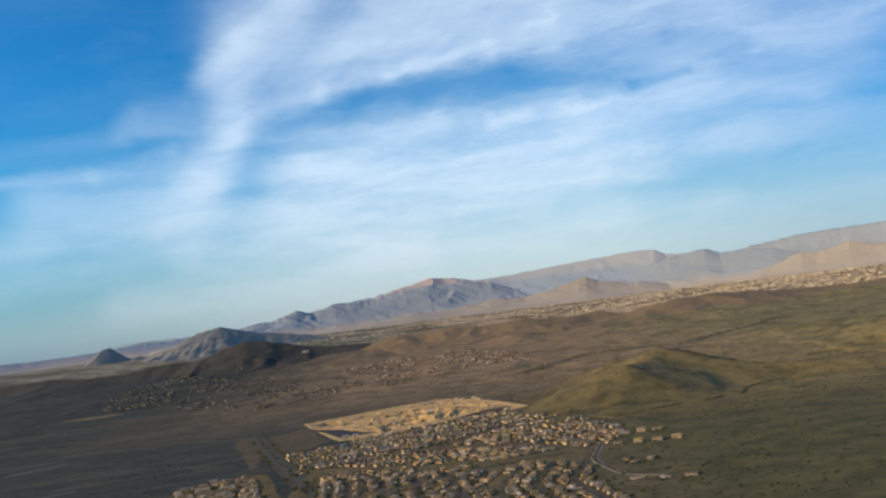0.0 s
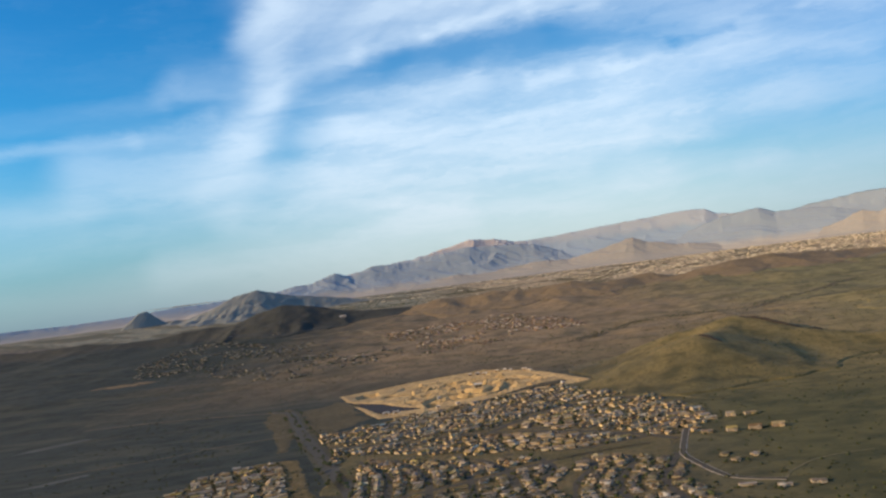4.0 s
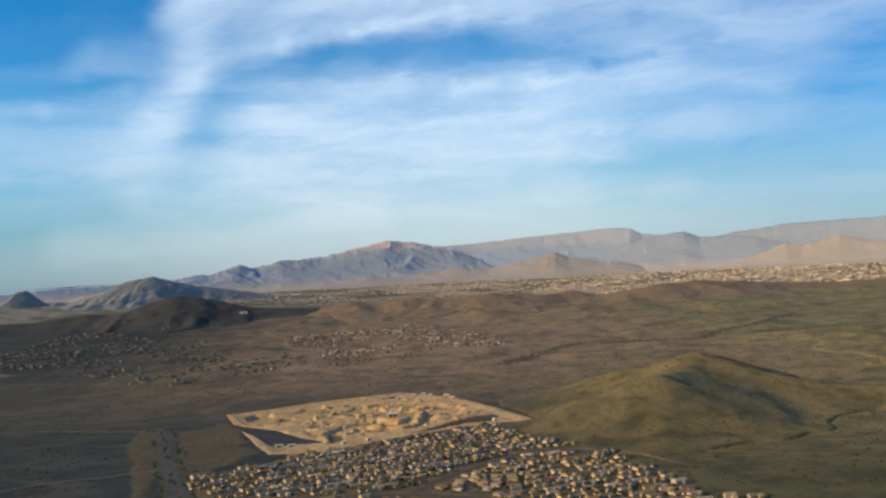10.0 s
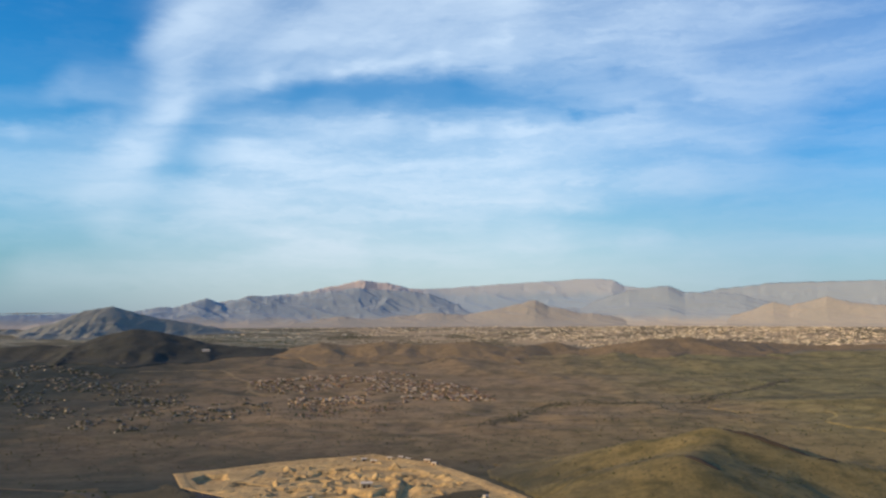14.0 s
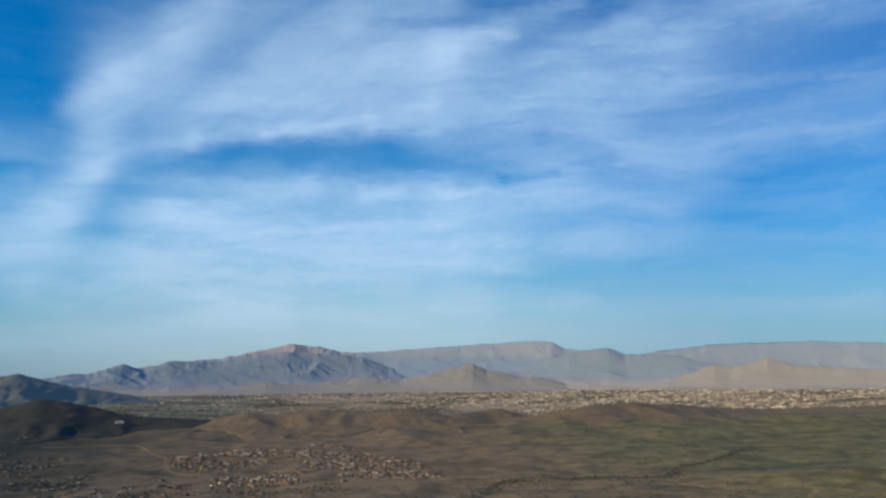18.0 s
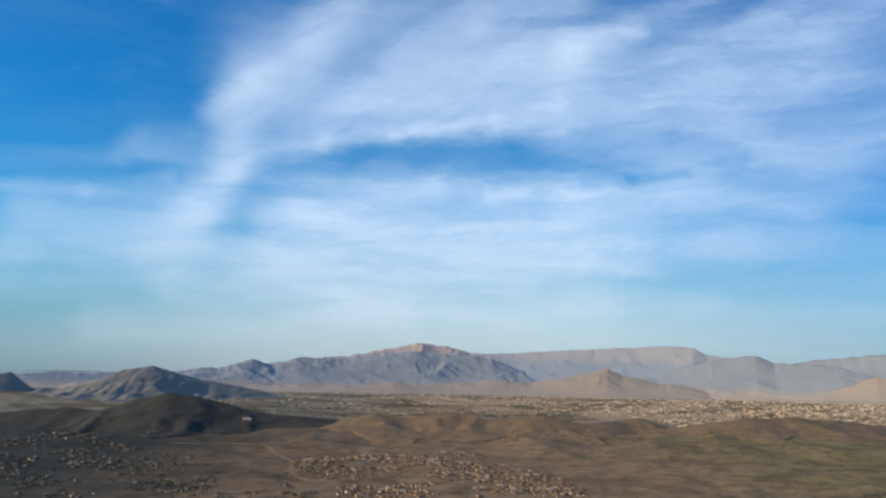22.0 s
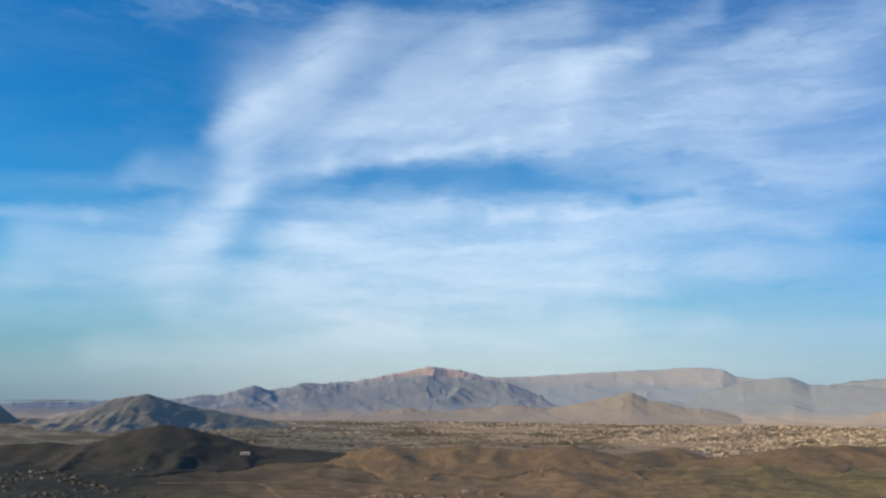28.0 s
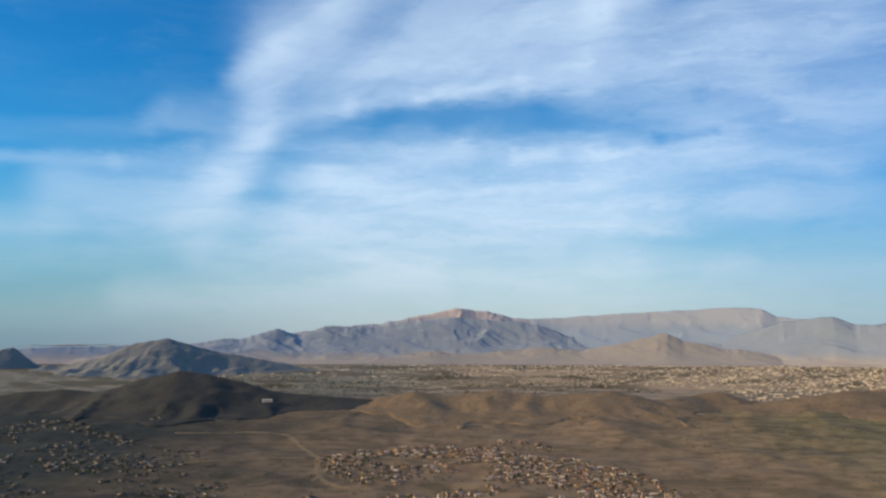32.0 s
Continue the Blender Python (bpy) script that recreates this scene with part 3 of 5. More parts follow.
def grid_mesh(name, X, Y, Z, mat):
    rows, cols = X.shape
    verts = np.stack(full(X.ravel(), Y.ravel(), Z.ravel()), 1)
    k = np.arange(rows * cols).reshape(rows, cols)
    quads = np.stack([k[:-1, :-1], k[:-1, 1:], k[1:, 1:], k[1:, :-1]], -1).reshape(-1, 4)
    me = bpy.data.meshes.new(name)
    me.vertices.add(len(verts))
    me.vertices.foreach_set("co", verts.astype(np.float32).ravel())
    me.loops.add(quads.size)
    me.loops.foreach_set("vertex_index", quads.astype(np.int32).ravel())
    me.polygons.add(len(quads))
    me.polygons.foreach_set("loop_start", np.arange(0, quads.size, 4, dtype=np.int32))
    me.update(calc_edges=True)
    me.materials.append(mat)
    me.shade_smooth()
    return me


def many(name, verts, faces, spots, mats, face_mats=None, scale=SIZE):
    """One mesh of many copies of a shape. spots: rows of x, y, z in the plan, turn, size x, size y, size z in metres."""
    v = np.array(verts, float)
    spots = np.array(spots, float)
    c, s = np.cos(spots[:, 3])[:, None], np.sin(spots[:, 3])[:, None]
    vx, vy, vz = v[None, :, 0] * spots[:, 4:5], v[None, :, 1] * spots[:, 5:6], v[None, :, 2] * spots[:, 6:7]
    px, py, pz = (spots[:, 0:1] * scale, spots[:, 1:2] * scale, spots[:, 2:3] * scale)
    co = np.stack(settle(vx * c - vy * s + px, vx * s + vy * c + py, vz + pz), -1).reshape(-1, 3)
    lens = np.array([len(f) for f in faces])
    flat = np.concatenate([np.array(f) for f in faces])
    n, count = len(v), len(spots)
    loops = (flat[None] + (np.arange(count) * n)[:, None]).ravel()
    sizes = np.tile(lens, count)
    me = bpy.data.meshes.new(name)
    me.vertices.add(len(co))
    me.vertices.foreach_set("co", co.astype(np.float32).ravel())
    me.loops.add(len(loops))
    me.loops.foreach_set("vertex_index", loops.astype(np.int32))
    me.polygons.add(len(sizes))
    me.polygons.foreach_set("loop_start", np.concatenate([[0], np.cumsum(sizes)[:-1]]).astype(np.int32))
    if face_mats is not None:
        me.polygons.foreach_set("material_index", np.tile(np.array(face_mats), count).astype(np.int32))
    for mat in mats:
        me.materials.append(mat)
    me.update(calc_edges=True)
    me.validate()
    me.shade_flat()
    return me


# ---- ground: one sheet out to the horizon ----
bearing = np.concatenate([np.arange(-180, -46, 3.0), np.arange(-46, 46, 0.14), np.arange(46, 180.1, 3.0)])
reach = np.concatenate([[0.5, 30, 70, 120, 180], 220 * 1.0085 ** np.arange(0, 369)])
R_, B_ = np.meshgrid(reach, np.radians(bearing), indexing="ij")
GX, GY = R_ * np.sin(B_), R_ * np.cos(B_)
GZ = floor_height(GX, GY)
into = inside_distance(GX, GY, QUARRY)
GZ = GZ - 5 * smooth(1, 6, into) - 17 * smooth(8, 22, into)
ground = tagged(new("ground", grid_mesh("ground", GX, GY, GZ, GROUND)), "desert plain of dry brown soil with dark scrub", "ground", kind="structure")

# ---- hills ----
for k, (name, label, mat, lines, steep, gully) in enumerate(HILLS):
    tops = [p for line in lines for p in line]
    wide = 60 + 80 / steep
    x0, x1 = min(p[0] for p in tops) - wide, max(p[0] for p in tops) + wide
    y0, y1 = min(p[1] for p in tops) - wide, max(p[1] for p in tops) + wide
    step = 4.0 if y0 < 1500 else 6.0
    X, Y = np.meshgrid(np.arange(x0, x1, step), np.arange(y0, y1, step))
    h = crest_hill(X, Y, lines, steep, gully, k)
    Z = floor_height(X, Y) + np.where(h > 0.5, h + 0.2, h * 70 - 34.3)
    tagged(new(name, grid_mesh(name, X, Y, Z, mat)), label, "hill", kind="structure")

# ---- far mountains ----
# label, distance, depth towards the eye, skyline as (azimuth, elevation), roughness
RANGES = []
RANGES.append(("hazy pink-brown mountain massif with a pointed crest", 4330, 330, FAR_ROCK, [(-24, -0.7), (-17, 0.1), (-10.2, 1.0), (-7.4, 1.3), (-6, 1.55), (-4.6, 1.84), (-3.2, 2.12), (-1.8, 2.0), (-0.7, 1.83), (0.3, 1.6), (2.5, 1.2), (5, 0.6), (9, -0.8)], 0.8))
RANGES.append(("hazy blue-grey jagged range before the pink massif", 4200, 330, FAR_BLUE, [(-24, -0.8), (-19, 0.0), (-17, 0.2), (-16.2, 0.39), (-14.6, 0.45), (-13.6, 0.83), (-12.9, 0.97), (-11.6, 0.65), (-10.2, 1.15), (-8.8, 1.1), (-7.4, 1.12), (-5.5, 1.35), (-3.6, 1.68), (-2.5, 1.55), (-1, 1.5), (0.5, 1.35), (1.5, 1.2), (3, 0.6), (8, -0.6)], 0.7))
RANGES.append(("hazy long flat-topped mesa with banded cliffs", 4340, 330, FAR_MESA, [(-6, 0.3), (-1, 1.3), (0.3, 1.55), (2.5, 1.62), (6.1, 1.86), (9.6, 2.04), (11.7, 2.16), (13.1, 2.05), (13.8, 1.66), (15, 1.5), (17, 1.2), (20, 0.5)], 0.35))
RANGES.append(("hazy blue-grey rounded mountain beside the mesa", 4200, 330, FAR_BLUE, [(6, -0.6), (8, 0.3), (11, 0.55), (12.6, 0.9), (14.1, 1.4), (15.1, 1.5), (16.5, 1.66), (17.5, 1.22), (19, 1.2), (21, 1.0), (24, 0.2), (28, -0.6)], 0.5))
RANGES.append(("hazy dark blue-grey mountain range at the valley end", 4390, 360, FAR_BLUE, [(15, 0.3), (18.5, 1.2), (19.5, 1.42), (21.1, 1.55), (22.3, 1.70), (24.5, 1.76), (28, 1.79), (34, 1.5), (40, 0.9), (46, 0.2)], 0.4))
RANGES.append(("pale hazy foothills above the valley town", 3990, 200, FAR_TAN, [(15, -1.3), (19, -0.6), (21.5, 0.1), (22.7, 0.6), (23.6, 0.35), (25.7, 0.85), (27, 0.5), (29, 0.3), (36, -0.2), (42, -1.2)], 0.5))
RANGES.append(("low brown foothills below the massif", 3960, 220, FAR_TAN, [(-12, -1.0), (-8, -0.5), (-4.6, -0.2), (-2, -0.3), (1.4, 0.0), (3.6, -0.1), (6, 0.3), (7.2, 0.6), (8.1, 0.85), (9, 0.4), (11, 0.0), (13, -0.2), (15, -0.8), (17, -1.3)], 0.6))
RANGES.append(("hazy low blue mountains far out on the plain", 4420, 330, FAR_BLUE, [(-46, -0.4), (-36, -0.1), (-30, -0.25), (-27, -0.2), (-24.5, 0.0), (-21.5, 0.05), (-18, 0.2), (-13, 0.0)], 0.4))
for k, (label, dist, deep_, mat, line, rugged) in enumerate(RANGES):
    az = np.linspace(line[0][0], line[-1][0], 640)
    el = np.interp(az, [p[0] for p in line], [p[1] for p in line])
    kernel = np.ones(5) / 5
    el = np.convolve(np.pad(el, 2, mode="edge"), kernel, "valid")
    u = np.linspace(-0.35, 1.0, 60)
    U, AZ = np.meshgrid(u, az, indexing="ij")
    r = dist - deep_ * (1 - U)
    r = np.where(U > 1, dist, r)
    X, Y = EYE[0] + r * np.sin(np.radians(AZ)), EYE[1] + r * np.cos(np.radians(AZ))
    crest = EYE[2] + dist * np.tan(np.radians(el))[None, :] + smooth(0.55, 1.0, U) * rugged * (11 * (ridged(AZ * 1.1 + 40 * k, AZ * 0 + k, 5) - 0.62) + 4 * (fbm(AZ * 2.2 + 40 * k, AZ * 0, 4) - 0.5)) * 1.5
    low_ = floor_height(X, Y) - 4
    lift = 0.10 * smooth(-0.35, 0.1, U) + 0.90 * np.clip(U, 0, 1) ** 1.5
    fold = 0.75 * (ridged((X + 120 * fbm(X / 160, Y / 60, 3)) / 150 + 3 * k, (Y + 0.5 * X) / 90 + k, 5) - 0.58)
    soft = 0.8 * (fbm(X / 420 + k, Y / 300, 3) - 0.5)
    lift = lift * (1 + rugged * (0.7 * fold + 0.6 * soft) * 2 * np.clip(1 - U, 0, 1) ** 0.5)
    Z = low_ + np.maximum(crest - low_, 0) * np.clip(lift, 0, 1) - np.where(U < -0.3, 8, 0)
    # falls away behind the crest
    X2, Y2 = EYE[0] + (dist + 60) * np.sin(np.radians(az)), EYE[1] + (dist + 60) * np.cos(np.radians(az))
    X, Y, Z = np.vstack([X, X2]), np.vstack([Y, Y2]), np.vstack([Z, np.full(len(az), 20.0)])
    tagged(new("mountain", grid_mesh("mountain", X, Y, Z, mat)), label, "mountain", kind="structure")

# thin bank of cloud lying over the horizon of the plain
az = np.linspace(-26.0, -20.6, 40)
ring = np.linspace(0, 2 * math.pi, 9)
A_, T_ = np.meshgrid(np.radians(az), ring, indexing="ij")
thick = (1.5 + 3.0 * fbm(A_ * 90, A_ * 0, 3)) * np.sin(np.linspace(0.05, 3.09, 40))[:, None]
R2 = 4460 + 20 * np.cos(T_)
BX, BY = EYE[0] + R2 * np.sin(A_), EYE[1] + R2 * np.cos(A_)
BZ = EYE[2] + 4460 * np.tan(np.radians(0.10 + 0.012 * (np.degrees(A_) + 23))) + thick * np.sin(T_)
tagged(new("cloud_bank", grid_mesh("cloud_bank", BX, BY, BZ, WHITE)), "thin white cloud bank low over the horizon", "cloud", kind="structure")

BASIN = [(-230, 1066), (-217, 1030), (-196, 991), (-170, 941), (-134, 950), (-156, 976), (-188, 1028), (-218, 1056)]


# ---- quarry: a scraped pit with ledges, mounds and a dark corner basin ----
SCRUB_STRIP = [(-84, 950), (-62, 971), (-40, 1003), (-20, 1025), (0, 1034), (5, 1023), (-4, 1001), (-26, 997), (-48, 976), (-69, 958)]
# scrapes and trial pits: place, half length, half width, depth
SCRAPES = [(-126, 1083, 9, 6, 3.0), (-158, 1085, 5, 4, 2.2), (-114, 1075, 4, 4, 2.2), (-114, 974, 6, 4, 2.4), (-102, 968, 5, 4, 2.4), (-124, 996, 6, 5, 2.2), (-36, 1054, 12, 7, 3.4),
           (-20, 1061, 7, 5, 2.6), (-57, 1076, 6, 6, 2.6), (-71, 1111, 7, 5, 2.6), (-127, 1130, 8, 5, 2.4), (-106, 1144, 3, 6, 2.4), (-88, 1128, 5, 4, 2.2), (-162, 1014, 11, 5, 1.6),
           (-148, 1112, 6, 4, 1.8), (-190, 1086, 6, 4, 1.6), (-140, 1050, 7, 4, 1.5), (-46, 1110, 7, 4, 2.0)]
# benches: the ground lies lower on the south-east side of each line
BENCHES = [([(-132, 954), (-137, 984), (-138, 1011), (-129, 1025), (-114, 1032), (-99, 1044), (-80, 1056)], 1.8), ([(-100, 1012), (-76, 1004), (-66, 1010), (-62, 1028), (-60, 1078), (-66, 1092)], 3.0)]


def quarry_height(x, y):
    rim = floor_height(x, y)
    rough = fbm(x / 26 + 5, y / 26 + 2, 5)
    crumb = fbm(x / 9 + 1, y / 9 + 6, 4) - 0.5
    d = inside_distance(x, y, QUARRY) + 4 * (rough - 0.5)
    pit = inside_distance(x + 6 * (rough - 0.5), y + 6 * (rough - 0.5), BASIN)
    pit2 = inside_distance(x + 6 * crumb, y + 6 * crumb, [(-234, 1112), (-229, 1130), (-210, 1130), (-202, 1104), (-211, 1089), (-222, 1082)])
    bowl = inside_distance(x + 14 * (rough - 0.5), y, [(-200, 1070), (-150, 975), (-95, 975), (-20, 1040), (-18, 1080), (-50, 1140), (-120, 1165), (-180, 1150)])
    z = rim - 1.0 * smooth(3, 9, d)
    z = z - 2.0 * smooth(0, 8, bowl) - 2.6 * smooth(-1, 2, pit) - 4 * smooth(0, 4, pit2)
    for cx, cy, rx, ry, deep in SCRAPES:
        q = np.hypot((x - cx + 9 * crumb) / rx, (y - cy - 9 * crumb) / ry)
        z = z - deep * smooth(1.0, 0.75, q) + 0.35 * deep * smooth(0.35, 0.0, np.abs(q - 1.2))
    for line, step in BENCHES:
        near, drop = np.full(np.shape(x), 1e9), np.zeros(np.shape(x))
        for (x0, y0), (x1, y1) in zip(line, line[1:]):
            dx, dy = x1 - x0, y1 - y0
            run = math.hypot(dx, dy)
            k = np.clip(((x - x0) * dx + (y - y0) * dy) / run ** 2, 0, 1)
            dist = np.hypot(x - x0 - k * dx, y - y0 - k * dy)
            side = ((x - x0) * dy - (y - y0) * dx) / run + 5 * crumb
            drop = np.where(dist < near, step * smooth(-0.6, 0.8, side) * smooth(17, 4, dist) + 0.5 * step * smooth(6, 0, np.abs(side + 3)) * smooth(12, 3, dist) * -1, drop)
            near = np.minimum(near, dist)
        z = z - drop * (1 - smooth(-6, 0, pit))
    warp = 24 * (fbm(x / 40, y / 40, 4) - 0.5)
    cut = ridged((x + warp) / 40 + 3, (y - warp) / 30 + 8, 4)
    z = z + smooth(-2, 10, bowl) * smooth(0.70, 0.715, cut) * 1.8 * (1 - smooth(-4, 2, pit))
    pad = np.hypot((x + 86) / 14, (y - 1042) / 12) + 0.5 * crumb
    z = z + (rim + 1.4 - z) * smooth(1.15, 0.95, pad)
    z = z + smooth(6, 16, d) * 0.9 * (fbm(x / 6, y / 6, 4) - 0.5)
    return z + 0.35 - 2.8 * smooth(1, 7, -d)


QX, QY = np.meshgrid(np.arange(-275, 56, 1.25), np.arange(880, 1224, 1.25))
tagged(new("quarry", grid_mesh("quarry", QX, QY, quarry_height(QX, QY), SAND)), "open sand quarry with pits, benches and bare tan spoil", "quarry", kind="structure")


# dark flat sheet added across the basin in the quarry corner
PX, PY = np.meshgrid(np.arange(-236, -136, 1.5), np.arange(936, 1074, 1.5))
DARK_SHEET = plain("basin_dark_sheet", (0.030, 0.029, 0.033), (0.042, 0.040, 0.042), 0.05, 0.9)
pool = inside_distance(PX, PY, BASIN)
tagged(new("basin", grid_mesh("basin", PX, PY, floor_height(PX, PY) - np.where(pool > -0.6, 1.0, 9.0), DARK_SHEET)), "dark flat sheet across the basin in the quarry corner", "basin", kind="structure")


def quarry_at(x, y):
    return float(quarry_height(np.array([float(x)]), np.array([float(y)]))[0])


def box_data(w, d, h, x=0.0, y=0.0, z=0.0):
    v = [(x + sx * w / 2, y + sy * d / 2, z + sz * h) for sz in (0, 1) for sx, sy in ((-1, -1), (1, -1), (1, 1), (-1, 1))]
    f = [(3, 2, 1, 0), (4, 5, 6, 7), (0, 1, 5, 4), (1, 2, 6, 5), (2, 3, 7, 6), (3, 0, 4, 7)]
    return v, f


def joined(*pieces):
    verts, faces = [], []
    for v, f in pieces:
        faces += [tuple(k + len(verts) for k in face) for face in f]
        verts += v
    return verts, faces


def hip_data(w, d, z, h, eave=0.5, x=0.0, y=0.0, gable=False):
    """A hip roof with its eaves and a thin underside."""
    a, b = w / 2 + eave, d / 2 + eave
    if a >= b:
        k = a if gable else a - b * 0.9
        ridge = [(x - k, y, z + h), (x + k, y, z + h)]
        side = [(4, 5, 9, 8), (6, 7, 8, 9), (5, 6, 9), (7, 4, 8)]
    else:
        k = b if gable else b - a * 0.9
        ridge = [(x, y - k, z + h), (x, y + k, z + h)]
        side = [(5, 6, 9, 8), (7, 4, 8, 9), (4, 5, 8), (6, 7, 9)]
    v = [(x + sx * a, y + sy * b, z + dz) for dz in (-0.22, 0.0) for sx, sy in ((-1, -1), (1, -1), (1, 1), (-1, 1))] + ridge
    f = [(3, 2, 1, 0), (0, 1, 5, 4), (1, 2, 6, 5), (2, 3, 7, 6), (3, 0, 4, 7)] + side
    return v, f


def house(label, w, d, h, wing, storeys, stucco=STUCCO, tiles=TILE, cross=0.0, gable=False):
    """A stucco house facing -y: body with a garage wing and a cross wing behind, tiled roofs, garage door, entrance and windows."""
    root = tagged(new("house"), label, "house", "houses of the estates")
    d = d * 0.82
    rh = 0.12 * min(w, d)
    gx, gw, gd = w * 0.5 - wing * 0.5, wing, 3.2
    blocks = [box_data(w, d, h + 1.0, 0, 0, -1.0), box_data(gw, gd, 2.5 + 1.0, gx, -d / 2 - gd / 2 + 0.05, -1.0)]
    if cross:
        cw, cx, cd = w * 0.42, w * cross, d * 0.55
        blocks.append(box_data(cw, cd, 2.6 + 1.0, cx, d / 2 + cd / 2 - 0.05, -1.0))
        part("wing_roof", mesh("wing_roof", *hip_data(cw, cd + 1.2, 2.6, 0.8, 0.3, cx, d / 2 + cd / 2 - 0.6, not gable), tiles), root)
    part("wall", mesh("wall", *joined(*blocks), stucco), root)
    part("roof", mesh("roof", *hip_data(w, d, h, rh, 0.3, gable=gable), tiles), root, "brown clay tile roof")
    part("garage_roof", mesh("garage_roof", *hip_data(gw, gd + 1.4, 2.5, 0.7, 0.3, gx, -d / 2 - gd / 2 + 0.7, gable), tiles), root)
    part("garage_door", mesh("garage_door", *box_data(gw * 0.74, 0.08, 2.05, gx, -d / 2 - gd, 0.0), GARAGE), root)
    part("door", mesh("door", *box_data(0.9, 0.08, 2.0, gx - gw / 2 - 0.7, -d / 2 - 0.03, 0.0), DOORWOOD), root)
    spots = [(-w * 0.34, -d / 2 - 0.03, 1.3)] + ([(-w * 0.25, d / 2 + 0.03, 1.6)] if cross >= 0 else [(w * 0.25, d / 2 + 0.03, 1.6)])
    for storey in range(storeys):
        for wx, wy, ww in spots:
            part("window", mesh("window", *box_data(ww, 0.08, 1.1, wx, wy, 0.9 + 2.4 * storey), GLASS), root)
        part("window", mesh("window", *box_data(0.08, 1.2, 1.0, -w / 2 - 0.03, 0.6, 1.0 + 2.4 * storey), GLASS), root)
    if not cross:
        part("patio_cover", mesh("patio_cover", *joined(box_data(w * 0.4, 1.8, 0.15, -w * 0.2, d / 2 + 0.9, 2.15), box_data(0.22, 0.22, 3.1, -w * 0.38, d / 2 + 1.65, -0.95), box_data(0.22, 0.22, 3.1, -w * 0.02, d / 2 + 1.65, -0.95)), stucco), root)
    return root


DOORWOOD = plain("door_wood", (0.10, 0.06, 0.035), (0.13, 0.08, 0.045), 2.0, 0.7)
CREAM = plain("cream_stucco", (0.50, 0.42, 0.30), (0.43, 0.36, 0.26), 0.4, 0.9, 0.25)
DARK_TILE = plain("dark_roof_tile", (0.165, 0.132, 0.075), (0.115, 0.093, 0.054), 0.9, 0.85, 0.6, False, 0.2)
KINDS = [
    house("single-storey tan stucco house with brown tile hip roof", 9.0, 7.4, 2.7, 4.0, 1, cross=0.25),
    house("long low beige stucco house with clay tile roof", 10.4, 6.4, 2.7, 4.2, 1, gable=True),
    house("two-storey pinkish stucco house with tile hip roof", 8.0, 7.0, 5.0, 3.9, 2, cross=-0.2),
    house("cream stucco house with dark brown tile roof", 8.6, 7.6, 2.8, 3.9, 1, CREAM, DARK_TILE, -0.25),
    house("cream L-shaped house with faded tile gable roof", 9.4, 6.2, 2.7, 3.6, 1, CREAM, TILE, 0.28, True),
    house("compact tan house with dark tile roof", 7.8, 7.0, 2.7, 3.4, 1, STUCCO, DARK_TILE),
]
PINK = plain("pink_stucco", (0.32, 0.215, 0.145), (0.25, 0.168, 0.115), 0.4, 0.9, 0.35)
CLAY = plain("clay_tile", (0.33, 0.22, 0.145), (0.23, 0.155, 0.102), 0.9, 0.85, 0.6)
HILLSIDE = [
    house("low adobe-pink house with red clay roof", 7.6, 5.8, 2.6, 3.6, 1, PINK, CLAY),
    house("compact terracotta house with worn clay roof", 6.6, 6.0, 2.7, 3.4, 1, PINK, CLAY),
]


def inside(x, y, poly):
    return float(inside_distance(np.array([float(x)]), np.array([float(y)]), poly)[0])


# ---- roads ----
def strip(points, width, lift, step=6.0, sides=2):
    """A ribbon laid on the land along a line of points."""
    pts = [Vector((p[0], p[1], 0)) for p in points]
    line = []
    for k in range(len(pts) - 1):
        p0, p1, p2, p3 = pts[max(k - 1, 0)], pts[k], pts[k + 1], pts[min(k + 2, len(pts) - 1)]
        n = max(2, int((p2 - p1).length / step))
        for i in range(n):
            u = i / n
            line.append(0.5 * ((2 * p1) + (p2 - p0) * u + (2 * p0 - 5 * p1 + 4 * p2 - p3) * u * u + (3 * p1 - p0 - 3 * p2 + p3) * u ** 3))
    line.append(pts[-1])
    rows, cols = [], sides + 1
    for k, p in enumerate(line):
        run = (line[min(k + 1, len(line) - 1)] - line[max(k - 1, 0)]).normalized()
        across = Vector((-run.y, run.x, 0))
        rows.append([p + across * width * (i / sides - 0.5) for i in range(cols)])
    X, Y = np.array([[q.x for q in r] for r in rows]), np.array([[q.y for q in r] for r in rows])
    Z = land(X, Y) + lift
    # thin skirt so that the edge has depth
    X = np.hstack([X[:, :1], X, X[:, -1:]])
    Y = np.hstack([Y[:, :1], Y, Y[:, -1:]])
    Z = np.hstack([Z[:, :1] - lift - 0.6, Z, Z[:, -1:] - lift - 0.6])
    return X, Y, Z, line


def road(name, label, points, width, mat, lift=0.35):
    X, Y, Z, line = strip(points, width, lift)
    me = grid_mesh(name, X, Y, Z, mat)
    me.shade_flat()
    return tagged(new(name, me), label, "road", kind="structure"), line


TRAIL = plain("trail_dust", (0.150, 0.125, 0.060), (0.105, 0.094, 0.042), 0.12)
VERGE = plain("verge_gravel", (0.048, 0.046, 0.026), (0.072, 0.064, 0.036), 0.08)
TRACK = plain("track_dirt", (0.125, 0.102, 0.064), (0.085, 0.072, 0.047), 0.05)
MAIN = [(-90, 480), (-128, 586), (-166, 690), (-214, 823), (-250, 925), (-282, 1022), (-294, 1046), (-310, 1058)]
road("verge", "graded dirt shoulder of the main road", MAIN, 17, VERGE, 0.1)
road("road", "wide grey asphalt main road past the estate", MAIN, 9.5, ASPHALT, 0.2)
